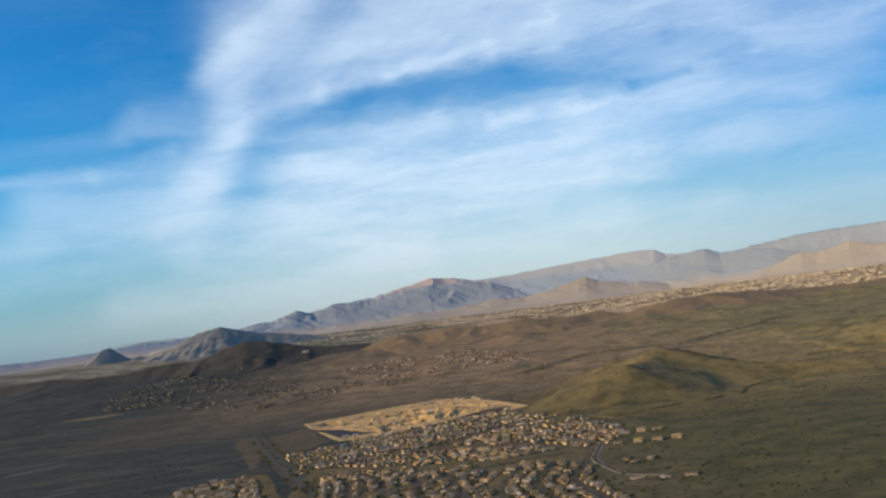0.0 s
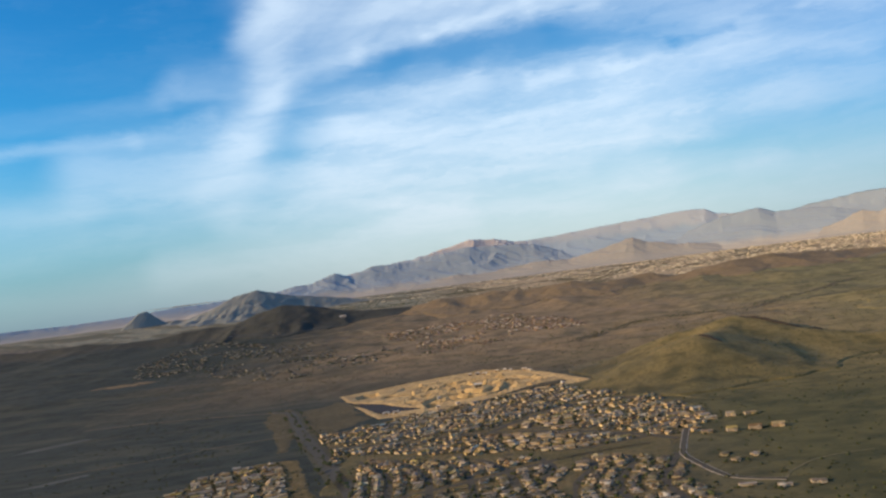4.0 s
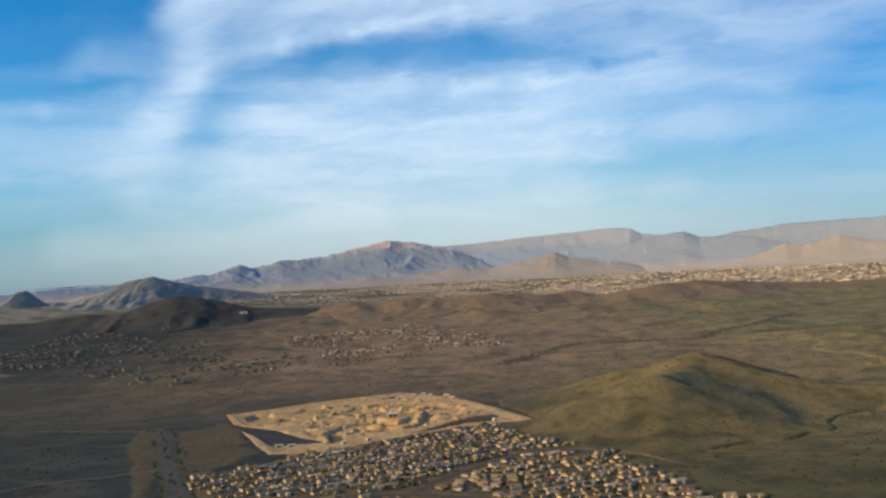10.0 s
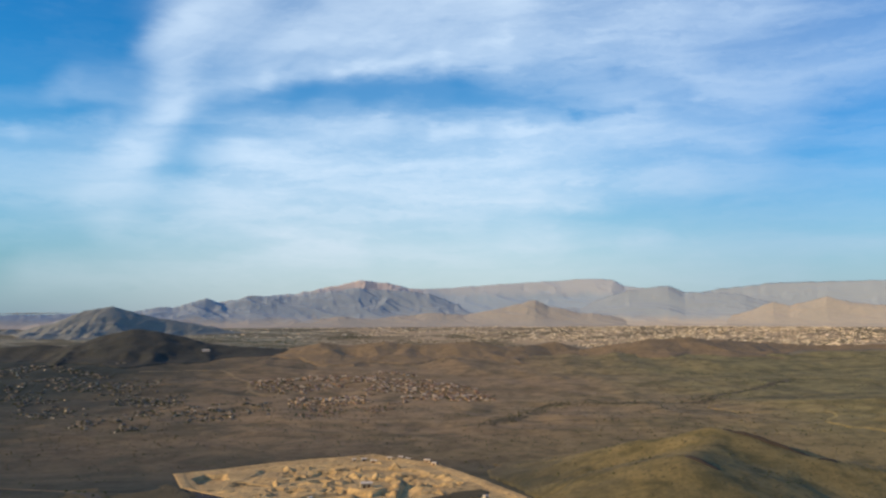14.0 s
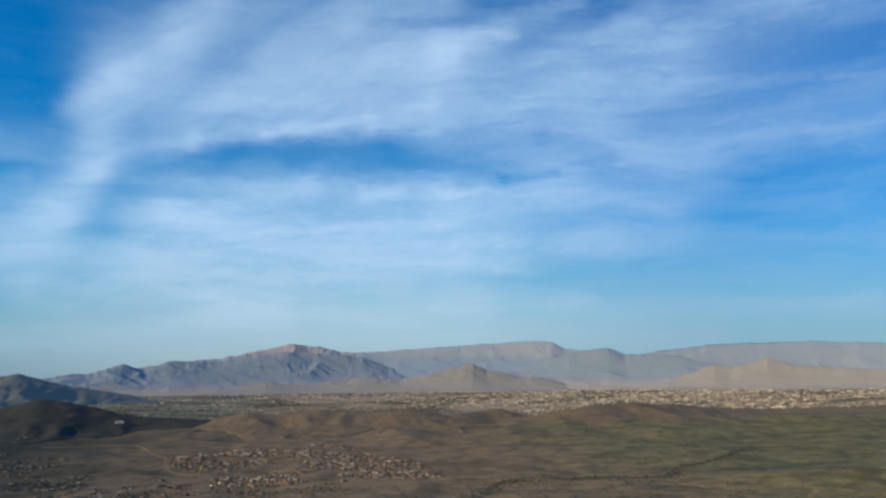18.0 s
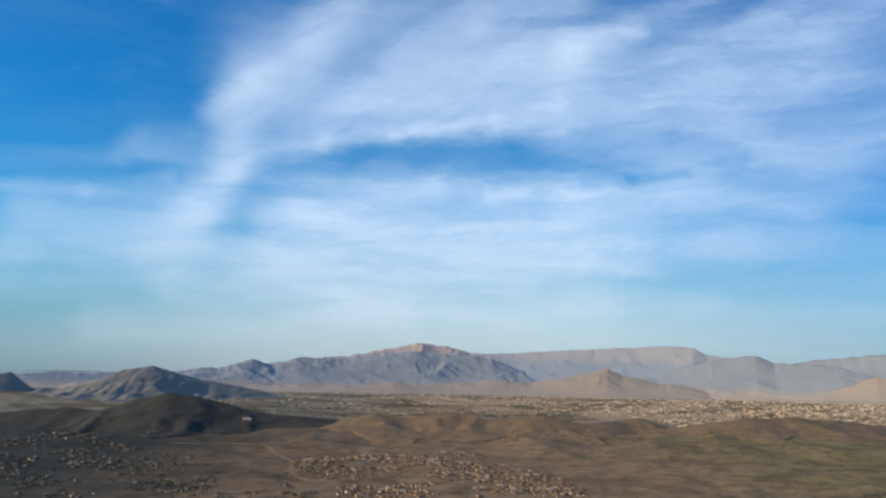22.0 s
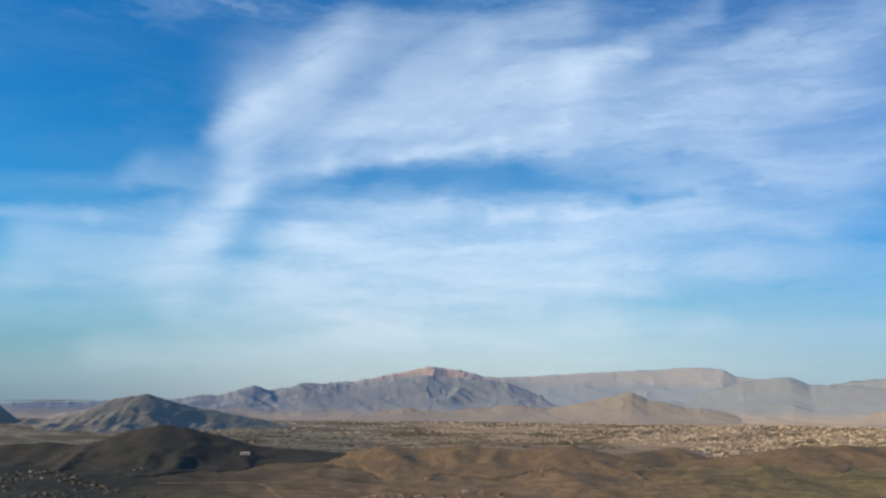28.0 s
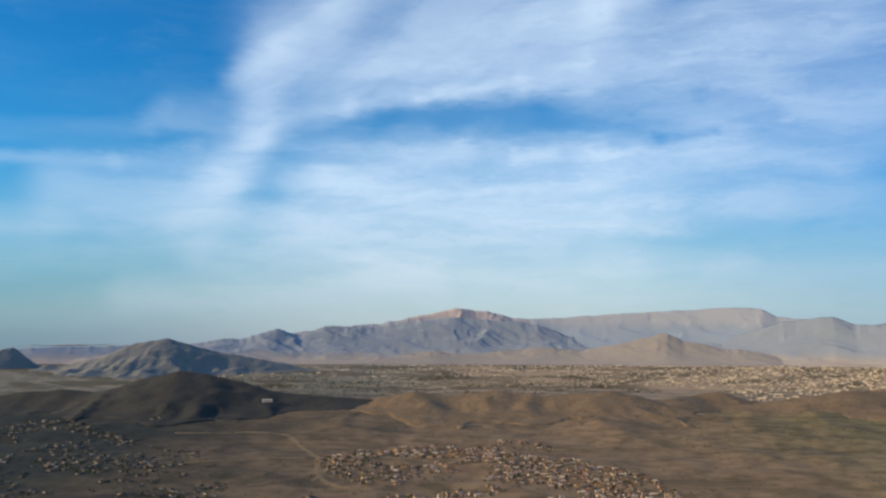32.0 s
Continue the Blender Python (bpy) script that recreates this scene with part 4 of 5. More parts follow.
road("dirt_road", "pale dirt track across the dark plain", [(-286, 1036), (-307, 1057), (-362, 1076), (-414, 1098), (-461, 1105), (-560, 1118)], 4, TRACK, 0.14)
road("dirt_road", "pale dirt track across the dark plain", [(-232, 872), (-270, 856), (-306, 847), (-335, 827), (-420, 800)], 3.2, TRACK, 0.14)
road("road", "paved road winding up to the hillside estate", [(-150, 1600), (-205, 1640), (-248, 1653), (-278, 1681), (-298, 1731), (-311, 1801)], 6, DIRT, 0.16)
road("road", "short pale street at the corner of the hillside estate", [(-296, 1690), (-290, 1740), (-300, 1800)], 4, DIRT, 0.18)
road("dirt_road", "pale road curving over the brown slope", [(-311, 1801), (-341, 1877), (-368, 1936), (-393, 1980), (-436, 2002), (-476, 2006), (-540, 1990)], 6, DIRT, 0.16)
road("dirt_road", "pale dirt track below the brown ridge", [(-325, 1800), (-391, 1786), (-450, 1762)], 4, DIRT, 0.16)
road("footpath", "pale trail over the khaki grass", [(78, 822), (86, 808), (102, 775), (120, 778), (136, 783), (152, 775), (170, 771), (217, 756), (270, 748)], 0.9, TRAIL, 0.14)
road("footpath", "pale trail over the khaki grass", [(76, 823), (92, 820), (110, 821), (150, 800), (193, 785), (222, 776), (260, 770)], 0.9, TRAIL, 0.14)
road("footpath", "pale trail beside the last houses", [(84, 512), (89, 525), (104, 542), (117, 549), (136, 552)], 1.6, TRAIL, 0.14)
WASH = [(35, 1362), (78, 1400), (114, 1512), (153, 1527), (218, 1524), (324, 1533), (373, 1610), (442, 1666), (561, 1807)]
road("wash", "dark bushy dry wash across the plain", WASH, 12, plain("wash_scrub", (0.085, 0.068, 0.038), (0.13, 0.10, 0.056), 0.06), 0.16)



def patch(name, label, outline, mat, lift=0.12, ragged=14.0, step=4.0):
    """A sheet of other ground with a ragged outline, laid on the land."""
    x0, x1 = min(p[0] for p in outline) - 8, max(p[0] for p in outline) + 8
    y0, y1 = min(p[1] for p in outline) - 8, max(p[1] for p in outline) + 8
    X, Y = np.meshgrid(np.arange(x0, x1, step), np.arange(y0, y1, step))
    inset = inside_distance(X, Y, outline) + ragged * (fbm(X / 18 + x0, Y / 18, 4) - 0.5)
    Z = land(X, Y) + lift * smooth(-1, 3, inset) - 1.6 * smooth(1, -3, inset)
    return tagged(new(name, grid_mesh(name, X, Y, Z, mat)), label, "ground", kind="structure")


GREY_STRIP = desert_material("grey_strip", (0.098, 0.106, 0.096), (0.080, 0.088, 0.081), (0.042, 0.048, 0.045), (0.058, 0.066, 0.060), 0.3, 0.1, 0.02)
BARE = desert_material("bare_soil", (0.235, 0.168, 0.09), (0.18, 0.13, 0.07), (0.095, 0.072, 0.042), (0.13, 0.10, 0.056), 0.3, 0.1, 0.02)
FALLOW = desert_material("fallow_soil", (0.118, 0.096, 0.052), (0.092, 0.076, 0.041), (0.050, 0.046, 0.026), (0.072, 0.062, 0.034), 0.3, 0.1, 0.02)
patch("bare_ground", "bare tan graded ground beside the main road", [(-319, 1068), (-296, 1075), (-262, 950), (-240, 879), (-212, 770), (-226, 772), (-268, 900), (-306, 995)], FALLOW, 0.12, 9.0)
patch("fallow_ground", "brown fallow ground between road and quarry", [(-272, 1036), (-246, 1085), (-214, 1035), (-178, 905), (-205, 838), (-222, 850)], FALLOW, 0.12, 24.0)
patch("bare_ground", "pale grey strip on the dark plain", [(-575, 985), (-560, 1012), (-520, 1046), (-505, 1040), (-545, 990)], GREY_STRIP, 0.12, 6.0)
patch("bare_ground", "pale grey strip on the dark plain", [(-425, 748), (-410, 772), (-385, 792), (-378, 782), (-405, 750)], GREY_STRIP, 0.12, 5.0)
patch("bare_ground", "pale cleared field before the scattered houses", [(-760, 1525), (-740, 1560), (-680, 1570), (-640, 1530), (-700, 1510)], BARE, 0.12, 16.0)

STREETS = []
edge, inward = Vector((0.82, 0.57)), Vector((0.57, -0.82))
for k, (start, stop) in enumerate([(8, 238), (0, 236), (-6, 228), (-12, 214), (-18, 176), (-24, 140)]):
    o = Vector((-205, 828)) + inward * (13 + 23 * k)
    STREETS.append([tuple(o + edge * start), tuple(o + edge * (start * 0.7 + stop * 0.3) - inward * 6), tuple(o + edge * (start * 0.35 + stop * 0.65) + inward * 5), tuple(o + edge * stop)])
for k in range(5):
    o = Vector((-132 + 23.5 * k, 590 - 6 * k))
    d = Vector((-0.345, 0.938))
    STREETS.append([tuple(o - d * 120), tuple(o - d * 40 + Vector((-7, 0))), tuple(o + d * 45 + Vector((8, 3))), tuple(o + d * (136 - 5 * k))])
for k in range(6):
    STREETS.append([(-46 + 2 * k, 652 + 23 * k), (0, 645 + 23 * k), (58 - 5 * k, 666 + 21.5 * k)])
for k in range(4):
    STREETS.append([(-30 + 22 * k, 636 - 12 * k), (-18 + 22 * k, 596), (-32 + 22 * k, 530), (-12 + 20 * k, 450)])
COLLECTORS = [[(-196, 770), (-140, 752), (-70, 748), (-10, 716), (30, 676), (56, 640)], [(-112, 560), (-60, 590), (-10, 622), (40, 636)], [(-60, 748), (-30, 800), (20, 850), (56, 830)]]
CUL = [(66, 668), (62, 650), (54, 608), (52, 590), (56, 560), (64, 528), (84, 512)]
for line in COLLECTORS:
    road("road", "dark curving collector road through the estate", line, 5.0, STREET, 0.2)
for line in STREETS:
    road("road", "narrow asphalt street between the estate houses", line, 4.2, STREET, 0.16)
road("pavement", "pale concrete kerb strip along the curving street", CUL, 3.9, PALE, 0.12)
road("road", "grey asphalt street curving at the estate edge", CUL, 3.1, STREET, 0.18)

# ---- yards and the green belt of the near estate ----
YARD = desert_material("yard_gravel", (0.185, 0.138, 0.064), (0.140, 0.106, 0.050), (0.066, 0.058, 0.024), (0.092, 0.077, 0.033), 0.2, 0.0, 0.05)
GREEN = desert_material("belt_grass", (0.165, 0.128, 0.060), (0.135, 0.105, 0.050), (0.060, 0.060, 0.024), (0.085, 0.078, 0.033), 0.35, 0.12, 0.03)
ESTATE = [(-122, 560), (-206, 832), (-150, 886), (-66, 946), (0, 974), (16, 905), (66, 826), (90, 722), (70, 655), (44, 600), (54, 440), (-90, 440)]
BLOCK_EDGE = [(-262, 655), (-258, 690), (-228, 738), (-198, 734), (-160, 622), (-136, 556), (-150, 520), (-250, 560)]
GREENS = [[(-44, 673), (-23, 649), (10, 643), (34, 651), (55, 649), (48, 582), (23, 609), (2, 623), (-5, 588), (-8, 525), (-18, 529), (-11, 592), (-23, 623), (-44, 640)], [(-151, 596), (-160, 699), (-158, 724), (-44, 653), (-43, 634), (-144, 696), (-131, 587)]]
patch("yard_ground", "tan gravel yards between the estate houses", ESTATE, YARD, 0.10, 10.0, 3.0)
patch("yard_ground", "tan gravel yards between the houses across the road", BLOCK_EDGE, YARD, 0.10, 8.0, 3.0)
for line in GREENS:
    patch("green_belt", "olive grass belt between the estate blocks", line, GREEN, 0.20, 5.0, 2.0)

# ---- houses of the near estate ----
rng = random.Random(11)
taken = []


def clear(x, y, gap):
    if any(inside(x, y, p) > -1 for p in GREENS):
        return False
    if any((x - a) ** 2 + (y - b) ** 2 < 64 for a, b in open_ground):
        return False
    return all((x - a) ** 2 + (y - b) ** 2 > gap * gap for a, b in taken)


def along(points, every):
    """Places and headings at even steps along a line of points."""
    _, _, _, line = strip(points, 1, 0, 2.0)
    out, run = [], every * 0.5
    for p, q in zip(line, line[1:]):
        run += (q - p).length
        if run >= every:
            run = 0
            out.append((p, (q - p).normalized()))
    return out


lots = []
open_ground = [(p.x, p.y) for line in COLLECTORS for p, _ in along(line, 2.5)]
for line in STREETS:
    for p, run in along(line, 6.9):
        for side in (-1, 1):
            off = Vector((-run.y, run.x, 0)) * side
            spot = p + off * (6.3 + rng.uniform(-0.6, 0.6)) + run * rng.uniform(-0.9, 0.9)
            if inside(spot.x, spot.y, ESTATE) > -2 and rng.random() < 0.93 and clear(spot.x, spot.y, 6.0):
                taken.append((spot.x, spot.y))
                lots.append((spot.x, spot.y, math.atan2(off.y, off.x) - math.pi / 2 + rng.choice([0, 0, 0, 0, 0, 0, 1.57]) + rng.uniform(-0.2, 0.2)))
# houses in the leftover corners between the streets
street_points = [(p.x, p.y) for line in STREETS + [CUL] for p, _ in along(line, 3.0)]
for _ in range(3500):
    x, y = rng.uniform(-206, 90), rng.uniform(440, 974)
    if inside(x, y, ESTATE) > 1 and clear(x, y, 6.6) and all((x - a) ** 2 + (y - b) ** 2 > 30 for a, b in street_points):
        near = min(taken, key=lambda q: (q[0] - x) ** 2 + (q[1] - y) ** 2)
        turn = next(l[2] for l in lots if (l[0], l[1]) == near)
        taken.append((x, y))
        lots.append((x, y, turn + rng.uniform(-0.15, 0.15)))
# block of houses across the main road, in straight lanes
for i in range(16):
    for j in range(29):
        o = Vector((-140, 520)) + Vector((-0.345, 0.938)) * (7.7 * j + 3.4 * (i % 2)) + Vector((-0.938, -0.345)) * (6.2 * i + 3.2 * (i // 2))
        o += Vector((rng.uniform(-1.2, 1.2) + 2.5 * math.sin(0.35 * j + i // 4), rng.uniform(-1.2, 1.2)))
        if rng.random() < 0.14:
            continue
        if inside(o.x, o.y, BLOCK_EDGE) > 0:
            lots.append((o.x, o.y, math.atan2(0.938, -0.345) + (math.pi / 2 if i % 2 else -math.pi / 2) + rng.choice([0, 0, 1.57]) + rng.uniform(-0.12, 0.12)))
            taken.append((o.x, o.y))
# single houses at the east edge
for x, y, a in [(72, 690, 0), (85, 692, 0), (98, 694, 0), (110, 692, 0.2), (74, 646, 3.1), (88, 643, 3.1), (101, 641, 3.1), (114, 640, 3.1),
                (70, 578, 1.5), (73, 562, 1.5), (84, 570, 1.5), (66, 508, 3.1), (80, 500, 3.0), (94, 500, 3.0), (46, 664, 0)]:
    lots.append((x, y, a + rng.uniform(-0.1, 0.1)))
    taken.append((x, y))
lots.sort(key=lambda p: p[1])
near_lots, more_lots = lots[:330], lots[330:]

# ---- houses of the hillside estates beyond the plain ----
MID = [(-317, 1800), (-301, 1850), (-204, 1905), (-130, 1915), (-75, 1975), (-32, 1880), (-17, 1790), (33, 1730), (60, 1640), (66, 1585), (22, 1552), (-28, 1590), (-60, 1530), (-92, 1450), (-195, 1415), (-214, 1500), (-230, 1655), (-298, 1731)]
mid_lots, lanes = [], []
for i in range(-11, 33):
    lane, shift = [], rng.uniform(0, 9)
    for j in range(-3, 104):
        u = -340 + 4.2 * j + shift
        x, y = u, 1440 + 18 * i + 16 * math.sin(u / 70.0 + 0.28 * i) + 0.35 * (u + 150)
        dense = float(fbm(np.array([x / 75 + 4]), np.array([y / 75]), 2)[0])
        if inside(x, y, MID) > 2 and dense > 0.35:
            lane.append((x, y))
            if j % 5 in (0, 2):
                turn = math.atan2(16 / 70.0 * math.cos(u / 70.0 + 0.28 * i) + 0.35, 1)
                for side in (-1, 1):
                    if rng.random() < 0.78:
                        mid_lots.append((x - side * 4.6 * math.sin(turn) + rng.uniform(-1.5, 1.5), y + side * 4.6 * math.cos(turn) + rng.uniform(-1.0, 1.0), turn + rng.uniform(-0.3, 0.3) + (math.pi if side > 0 else 0)))
        elif lane:
            if len(lane) > 3:
                lanes.append(lane)
            lane = []
for lane in lanes:
    road("road", "narrow pale street of the hillside estate", lane[::3] + [lane[-1]], 2.4, DIRT, 0.16)
mid_lots.sort(key=lambda p: p[1])
near_mid, far_mid = mid_lots[:70], mid_lots[70:]

placed = 0
single = near_lots + near_mid
heights = land(np.array([p[0] for p in single]), np.array([p[1] for p in single]))
for (x, y, a), z in zip(single, heights):
    kinds = KINDS if placed < len(near_lots) else HILLSIDE
    kind = rng.choice([0, 0, 1, 1, 2, 3, 3, 4, 4, 5]) if kinds is KINDS else rng.choice([0, 1])
    where = pose(x * SIZE, y * SIZE, float(z) * SIZE + 0.45, 0, 0, math.degrees(a))
    where = where @ (Matrix.Diagonal((rng.uniform(0.92, 1.1), rng.uniform(0.74, 0.88), 0.66, 1.0)) if kinds is KINDS else Matrix.Diagonal((rng.uniform(0.8, 1.0), 0.72, 0.6, 1.0)))
    order = placed if kinds is KINDS else placed - len(near_lots)
    if order < len(kinds):
        kinds[order].matrix_basis = where
    else:
        copy_thing(kinds[kind], where)
    placed += 1

SIMPLE = joined(box_data(10.4, 6.4, 3.9, 0, 0, -1.0), hip_data(10.4, 6.4, 2.9, 1.7, 0.3, gable=True), box_data(4.6, 4.0, 3.7, 2.8, -5.1, -1.0), hip_data(4.6, 5.0, 2.7, 1.2, 0.3, 2.8, -4.7),
                box_data(3.6, 4.4, 3.6, -2.6, 5.0, -1.0), hip_data(3.6, 5.4, 2.6, 1.1, 0.3, -2.6, 4.6, True))
SIMPLE_MATS = ([0] * 6 + [1] * 9) * 3


def house_rows(places, low=0.75, top=1.05, tall=0.85):
    zs = land(np.array([p[0] for p in places]), np.array([p[1] for p in places]))
    return [(x, y, z + 0.2, a, rng.uniform(low, top) * 1.2, rng.uniform(low, top) * 0.9, tall * rng.choice([0.95, 1.0, 1.0, 1.05, 1.5])) for (x, y, a), z in zip(places, zs)]


tagged(new("houses", many("houses", *SIMPLE, house_rows(more_lots, 0.66, 0.86, 0.6), [STUCCO_MANY, TILE_MANY], SIMPLE_MATS)),
       "tan tile-roofed houses of the near estate", "house", kind="stuff")
PINK_MANY = plain("pink_stucco_many", (0.38, 0.272, 0.172), (0.29, 0.208, 0.135), 0.4, 0.9, 0.8, True, 0, 0.14)
CLAY_MANY = plain("clay_tile_many", (0.26, 0.176, 0.11), (0.17, 0.117, 0.075), 0.9, 0.85, 0.9, True, 0, 0.12)
tagged(new("houses", many("houses", *SIMPLE, house_rows(far_mid, 0.5, 0.76, 0.55), [PINK_MANY, CLAY_MANY], SIMPLE_MATS)),
       "pink and clay-roofed houses of the hillside estate", "house", kind="stuff")
GREY_MANY = plain("grey_stucco_many", (0.23, 0.205, 0.16), (0.18, 0.16, 0.127), 0.4, 0.9, 0.6, True, 0, 0.1)
SLATE_MANY = plain("grey_tile_many", (0.145, 0.128, 0.10), (0.10, 0.09, 0.072), 0.9, 0.85, 0.6, True, 0, 0.04)
SCATTERS = [[(-790, 2010), (-780, 2100), (-700, 2085), (-640, 1990), (-575, 1790), (-640, 1745)], [(-594, 1841), (-541, 1876), (-472, 1857), (-440, 1755), (-530, 1710)], [(-720, 2125), (-600, 2110), (-590, 2070), (-690, 2062)],
            [(-509, 1549), (-427, 1577), (-350, 1460), (-320, 1365), (-384, 1345), (-447, 1387)], [(-385, 1590), (-300, 1580), (-255, 1420), (-315, 1380)], [(-284, 1620), (-245, 1605), (-220, 1445), (-247, 1438)],
            [(-900, 1979), (-842, 2073), (-631, 1993), (-416, 1791), (-328, 1491), (-349, 1313), (-466, 1391), (-631, 1606), (-713, 1597)]]
scattered = []
while len(scattered) < 760:
    x, y = rng.uniform(-800, -210), rng.uniform(1340, 2130)
    if max(inside(x, y, p) for p in SCATTERS) > 0 and float(fbm(np.array([x / 70 + 9]), np.array([y / 70]), 3)[0]) > rng.uniform(0.34, 0.6):
        scattered.append((x, y, rng.uniform(-0.5, 0.5) + rng.choice([0, 1.57])))
tagged(new("houses", many("houses", *SIMPLE, house_rows(scattered, 0.44, 0.68, 0.5), [GREY_MANY, SLATE_MANY], SIMPLE_MATS)),
       "scattered large tan houses among dark scrub", "house", kind="stuff")

# ---- the valley town ----
luck = np.random.RandomState(5)
tx, ty = luck.uniform(-1000, 2300, 60000), np.round(luck.uniform(2560, 4080, 60000) / 16) * 16 + luck.normal(0, 2.5, 60000)
ta = np.degrees(np.arctan2(tx, ty))
busy = fbm(tx / 120 + 3, ty / 60 + 7, 4) + np.exp(-((ta - 15) / 13.0) ** 2) * 0.30 + np.exp(-((ty - 3300) / 700.0) ** 2) * 0.10
keep = (busy > luck.uniform(0.58, 0.84, 60000)) & ~((ty < 3220) & (ta < 2) & (luck.rand(60000) < 0.85)) & ~((ty < 2850) & (ta < 8))
tx, ty = tx[keep][:4600], ty[keep][:4600]
n_town = len(tx)
big = luck.rand(n_town) < 0.08
wide = np.where(big, luck.uniform(11, 26, n_town), luck.uniform(4, 8.5, n_town))
tz = floor_height(tx, ty) - 0.4
town_rows = np.stack([tx, ty, tz, luck.choice([-0.65, -0.5, -0.35], n_town) + luck.normal(0, 0.1, n_town), wide, luck.uniform(4, 7, n_town), np.where(big, luck.uniform(3.0, 4.4, n_town), luck.uniform(2.0, 3.2, n_town))], 1)
town_trees = list(zip(np.repeat(tx, 2) + luck.uniform(-25, 25, 2 * n_town), np.repeat(ty, 2) + luck.uniform(-10, 25, 2 * n_town)))
BLOCK = joined(box_data(1, 1, 1, 0, 0, 0), hip_data(1, 1, 1.0, 0.22, 0.04))
tagged(new("town", many("town", *BLOCK, town_rows, [TOWN_WALL, TOWN_WALL], [0] * 6 + [1] * 9)), "pale sunlit buildings of the valley town", "town", kind="stuff")
CLUMP_V = [(0, 0, 1.0), (0.55, 0.1, 0.72), (0.15, 0.6, 0.68), (-0.5, 0.25, 0.78), (-0.25, -0.52, 0.66), (0.35, -0.5, 0.7), (0.8, 0.35, 0.25), (-0.2, 0.85, 0.2), (-0.85, 0.05, 0.22), (-0.1, -0.85, 0.25), (0.7, -0.55, 0.2), (0, 0, -0.15)]
CLUMP_F = [(0, 1, 2), (0, 2, 3), (0, 3, 4), (0, 4, 5), (0, 5, 1), (1, 6, 2), (2, 6, 7), (2, 7, 3), (3, 7, 8), (3, 8, 4), (4, 8, 9), (4, 9, 5), (5, 9, 10), (5, 10, 1), (1, 10, 6), (6, 11, 7), (7, 11, 8), (8, 11, 9), (9, 11, 10), (10, 11, 6)]


def clumps(name, label, places, low, top, flat=0.8):
    rows = []
    zs = land(np.array([p[0] for p in places]), np.array([p[1] for p in places]))
    for (x, y), z in zip(places, zs):
        s = low + (top - low) * rng.random() ** 2
        rows.append((x, y, z + 0.05, rng.uniform(0, 6.28), s * rng.uniform(0.8, 1.2), s * rng.uniform(0.8, 1.2), s * flat * rng.uniform(0.8, 1.3)))
    return tagged(new(name, many(name, CLUMP_V, CLUMP_F, rows, [LEAF])), label, "bush", kind="stuff")


wood_x, wood_y = luck.uniform(-900, 250, 9000), luck.uniform(2620, 3260, 9000)
wooded = fbm(wood_x / 120, wood_y / 60 + 2, 4) > luck.uniform(0.35, 0.62, 9000)
town_trees += list(zip(wood_x[wooded], wood_y[wooded]))
clumps("town_trees", "dark green trees among the town buildings", town_trees, 1.4, 3.6)

def scatter(count, x0, x1, y0, y1, wave, level, bias=1.3):
    """Places in patches over part of the plain, clear of houses and quarry."""
    x, y = luck.uniform(x0, x1, 3 * count), y0 + (y1 - y0) * luck.rand(3 * count) ** bias
    ok = (inside_distance(x, y, ESTATE) < -4) & (inside_distance(x, y, QUARRY) < -8)
    ok &= luck.rand(3 * count) < 1.5 * (fbm(x / wave, y / wave + 4, 3) - level)
    return list(zip(x[ok][:count], y[ok][:count]))


bushes = scatter(11000, -500, 600, 420, 1520, 60, 0.15)
clumps("bushes", "tall dark bushes on the slopes beyond the quarry", scatter(9000, -900, 900, 1250, 2450, 90, 0.25, 1.0), 0.7, 2.2, 0.7)
clumps("bushes", "dark green desert bushes dotted over the plain", bushes, 0.5, 1.9)
garden = []
for x, y, a in lots:
    for _ in range(4):
        r, t_ = rng.uniform(4.0, 7.0), rng.uniform(0, 6.28)
        garden.append((x + r * math.cos(t_), y + r * math.sin(t_)))
clumps("garden_bushes", "dark green garden shrubs between the houses", garden, 0.7, 2.6, 1.0)
groves = []
for x, y, a in mid_lots + scattered:
    for _ in range(2 if x > -230 else 4):
        r, t_ = rng.uniform(3.4, 10.0), rng.uniform(0, 6.28)
        groves.append((x + r * math.cos(t_), y + r * math.sin(t_)))
clumps("garden_trees", "dark green trees among the hillside houses", groves, 1.0, 3.2, 0.8)
wash_places = [(WASH[k][0] + (WASH[k + 1][0] - WASH[k][0]) * u + rng.gauss(0, 11), WASH[k][1] + (WASH[k + 1][1] - WASH[k][1]) * u + rng.gauss(0, 11))
               for k in range(len(WASH) - 1) for u in [rng.random() for _ in range(110)]]
clumps("wash_bushes", "dense dark bushes along the dry wash", wash_places, 0.8, 2.2)


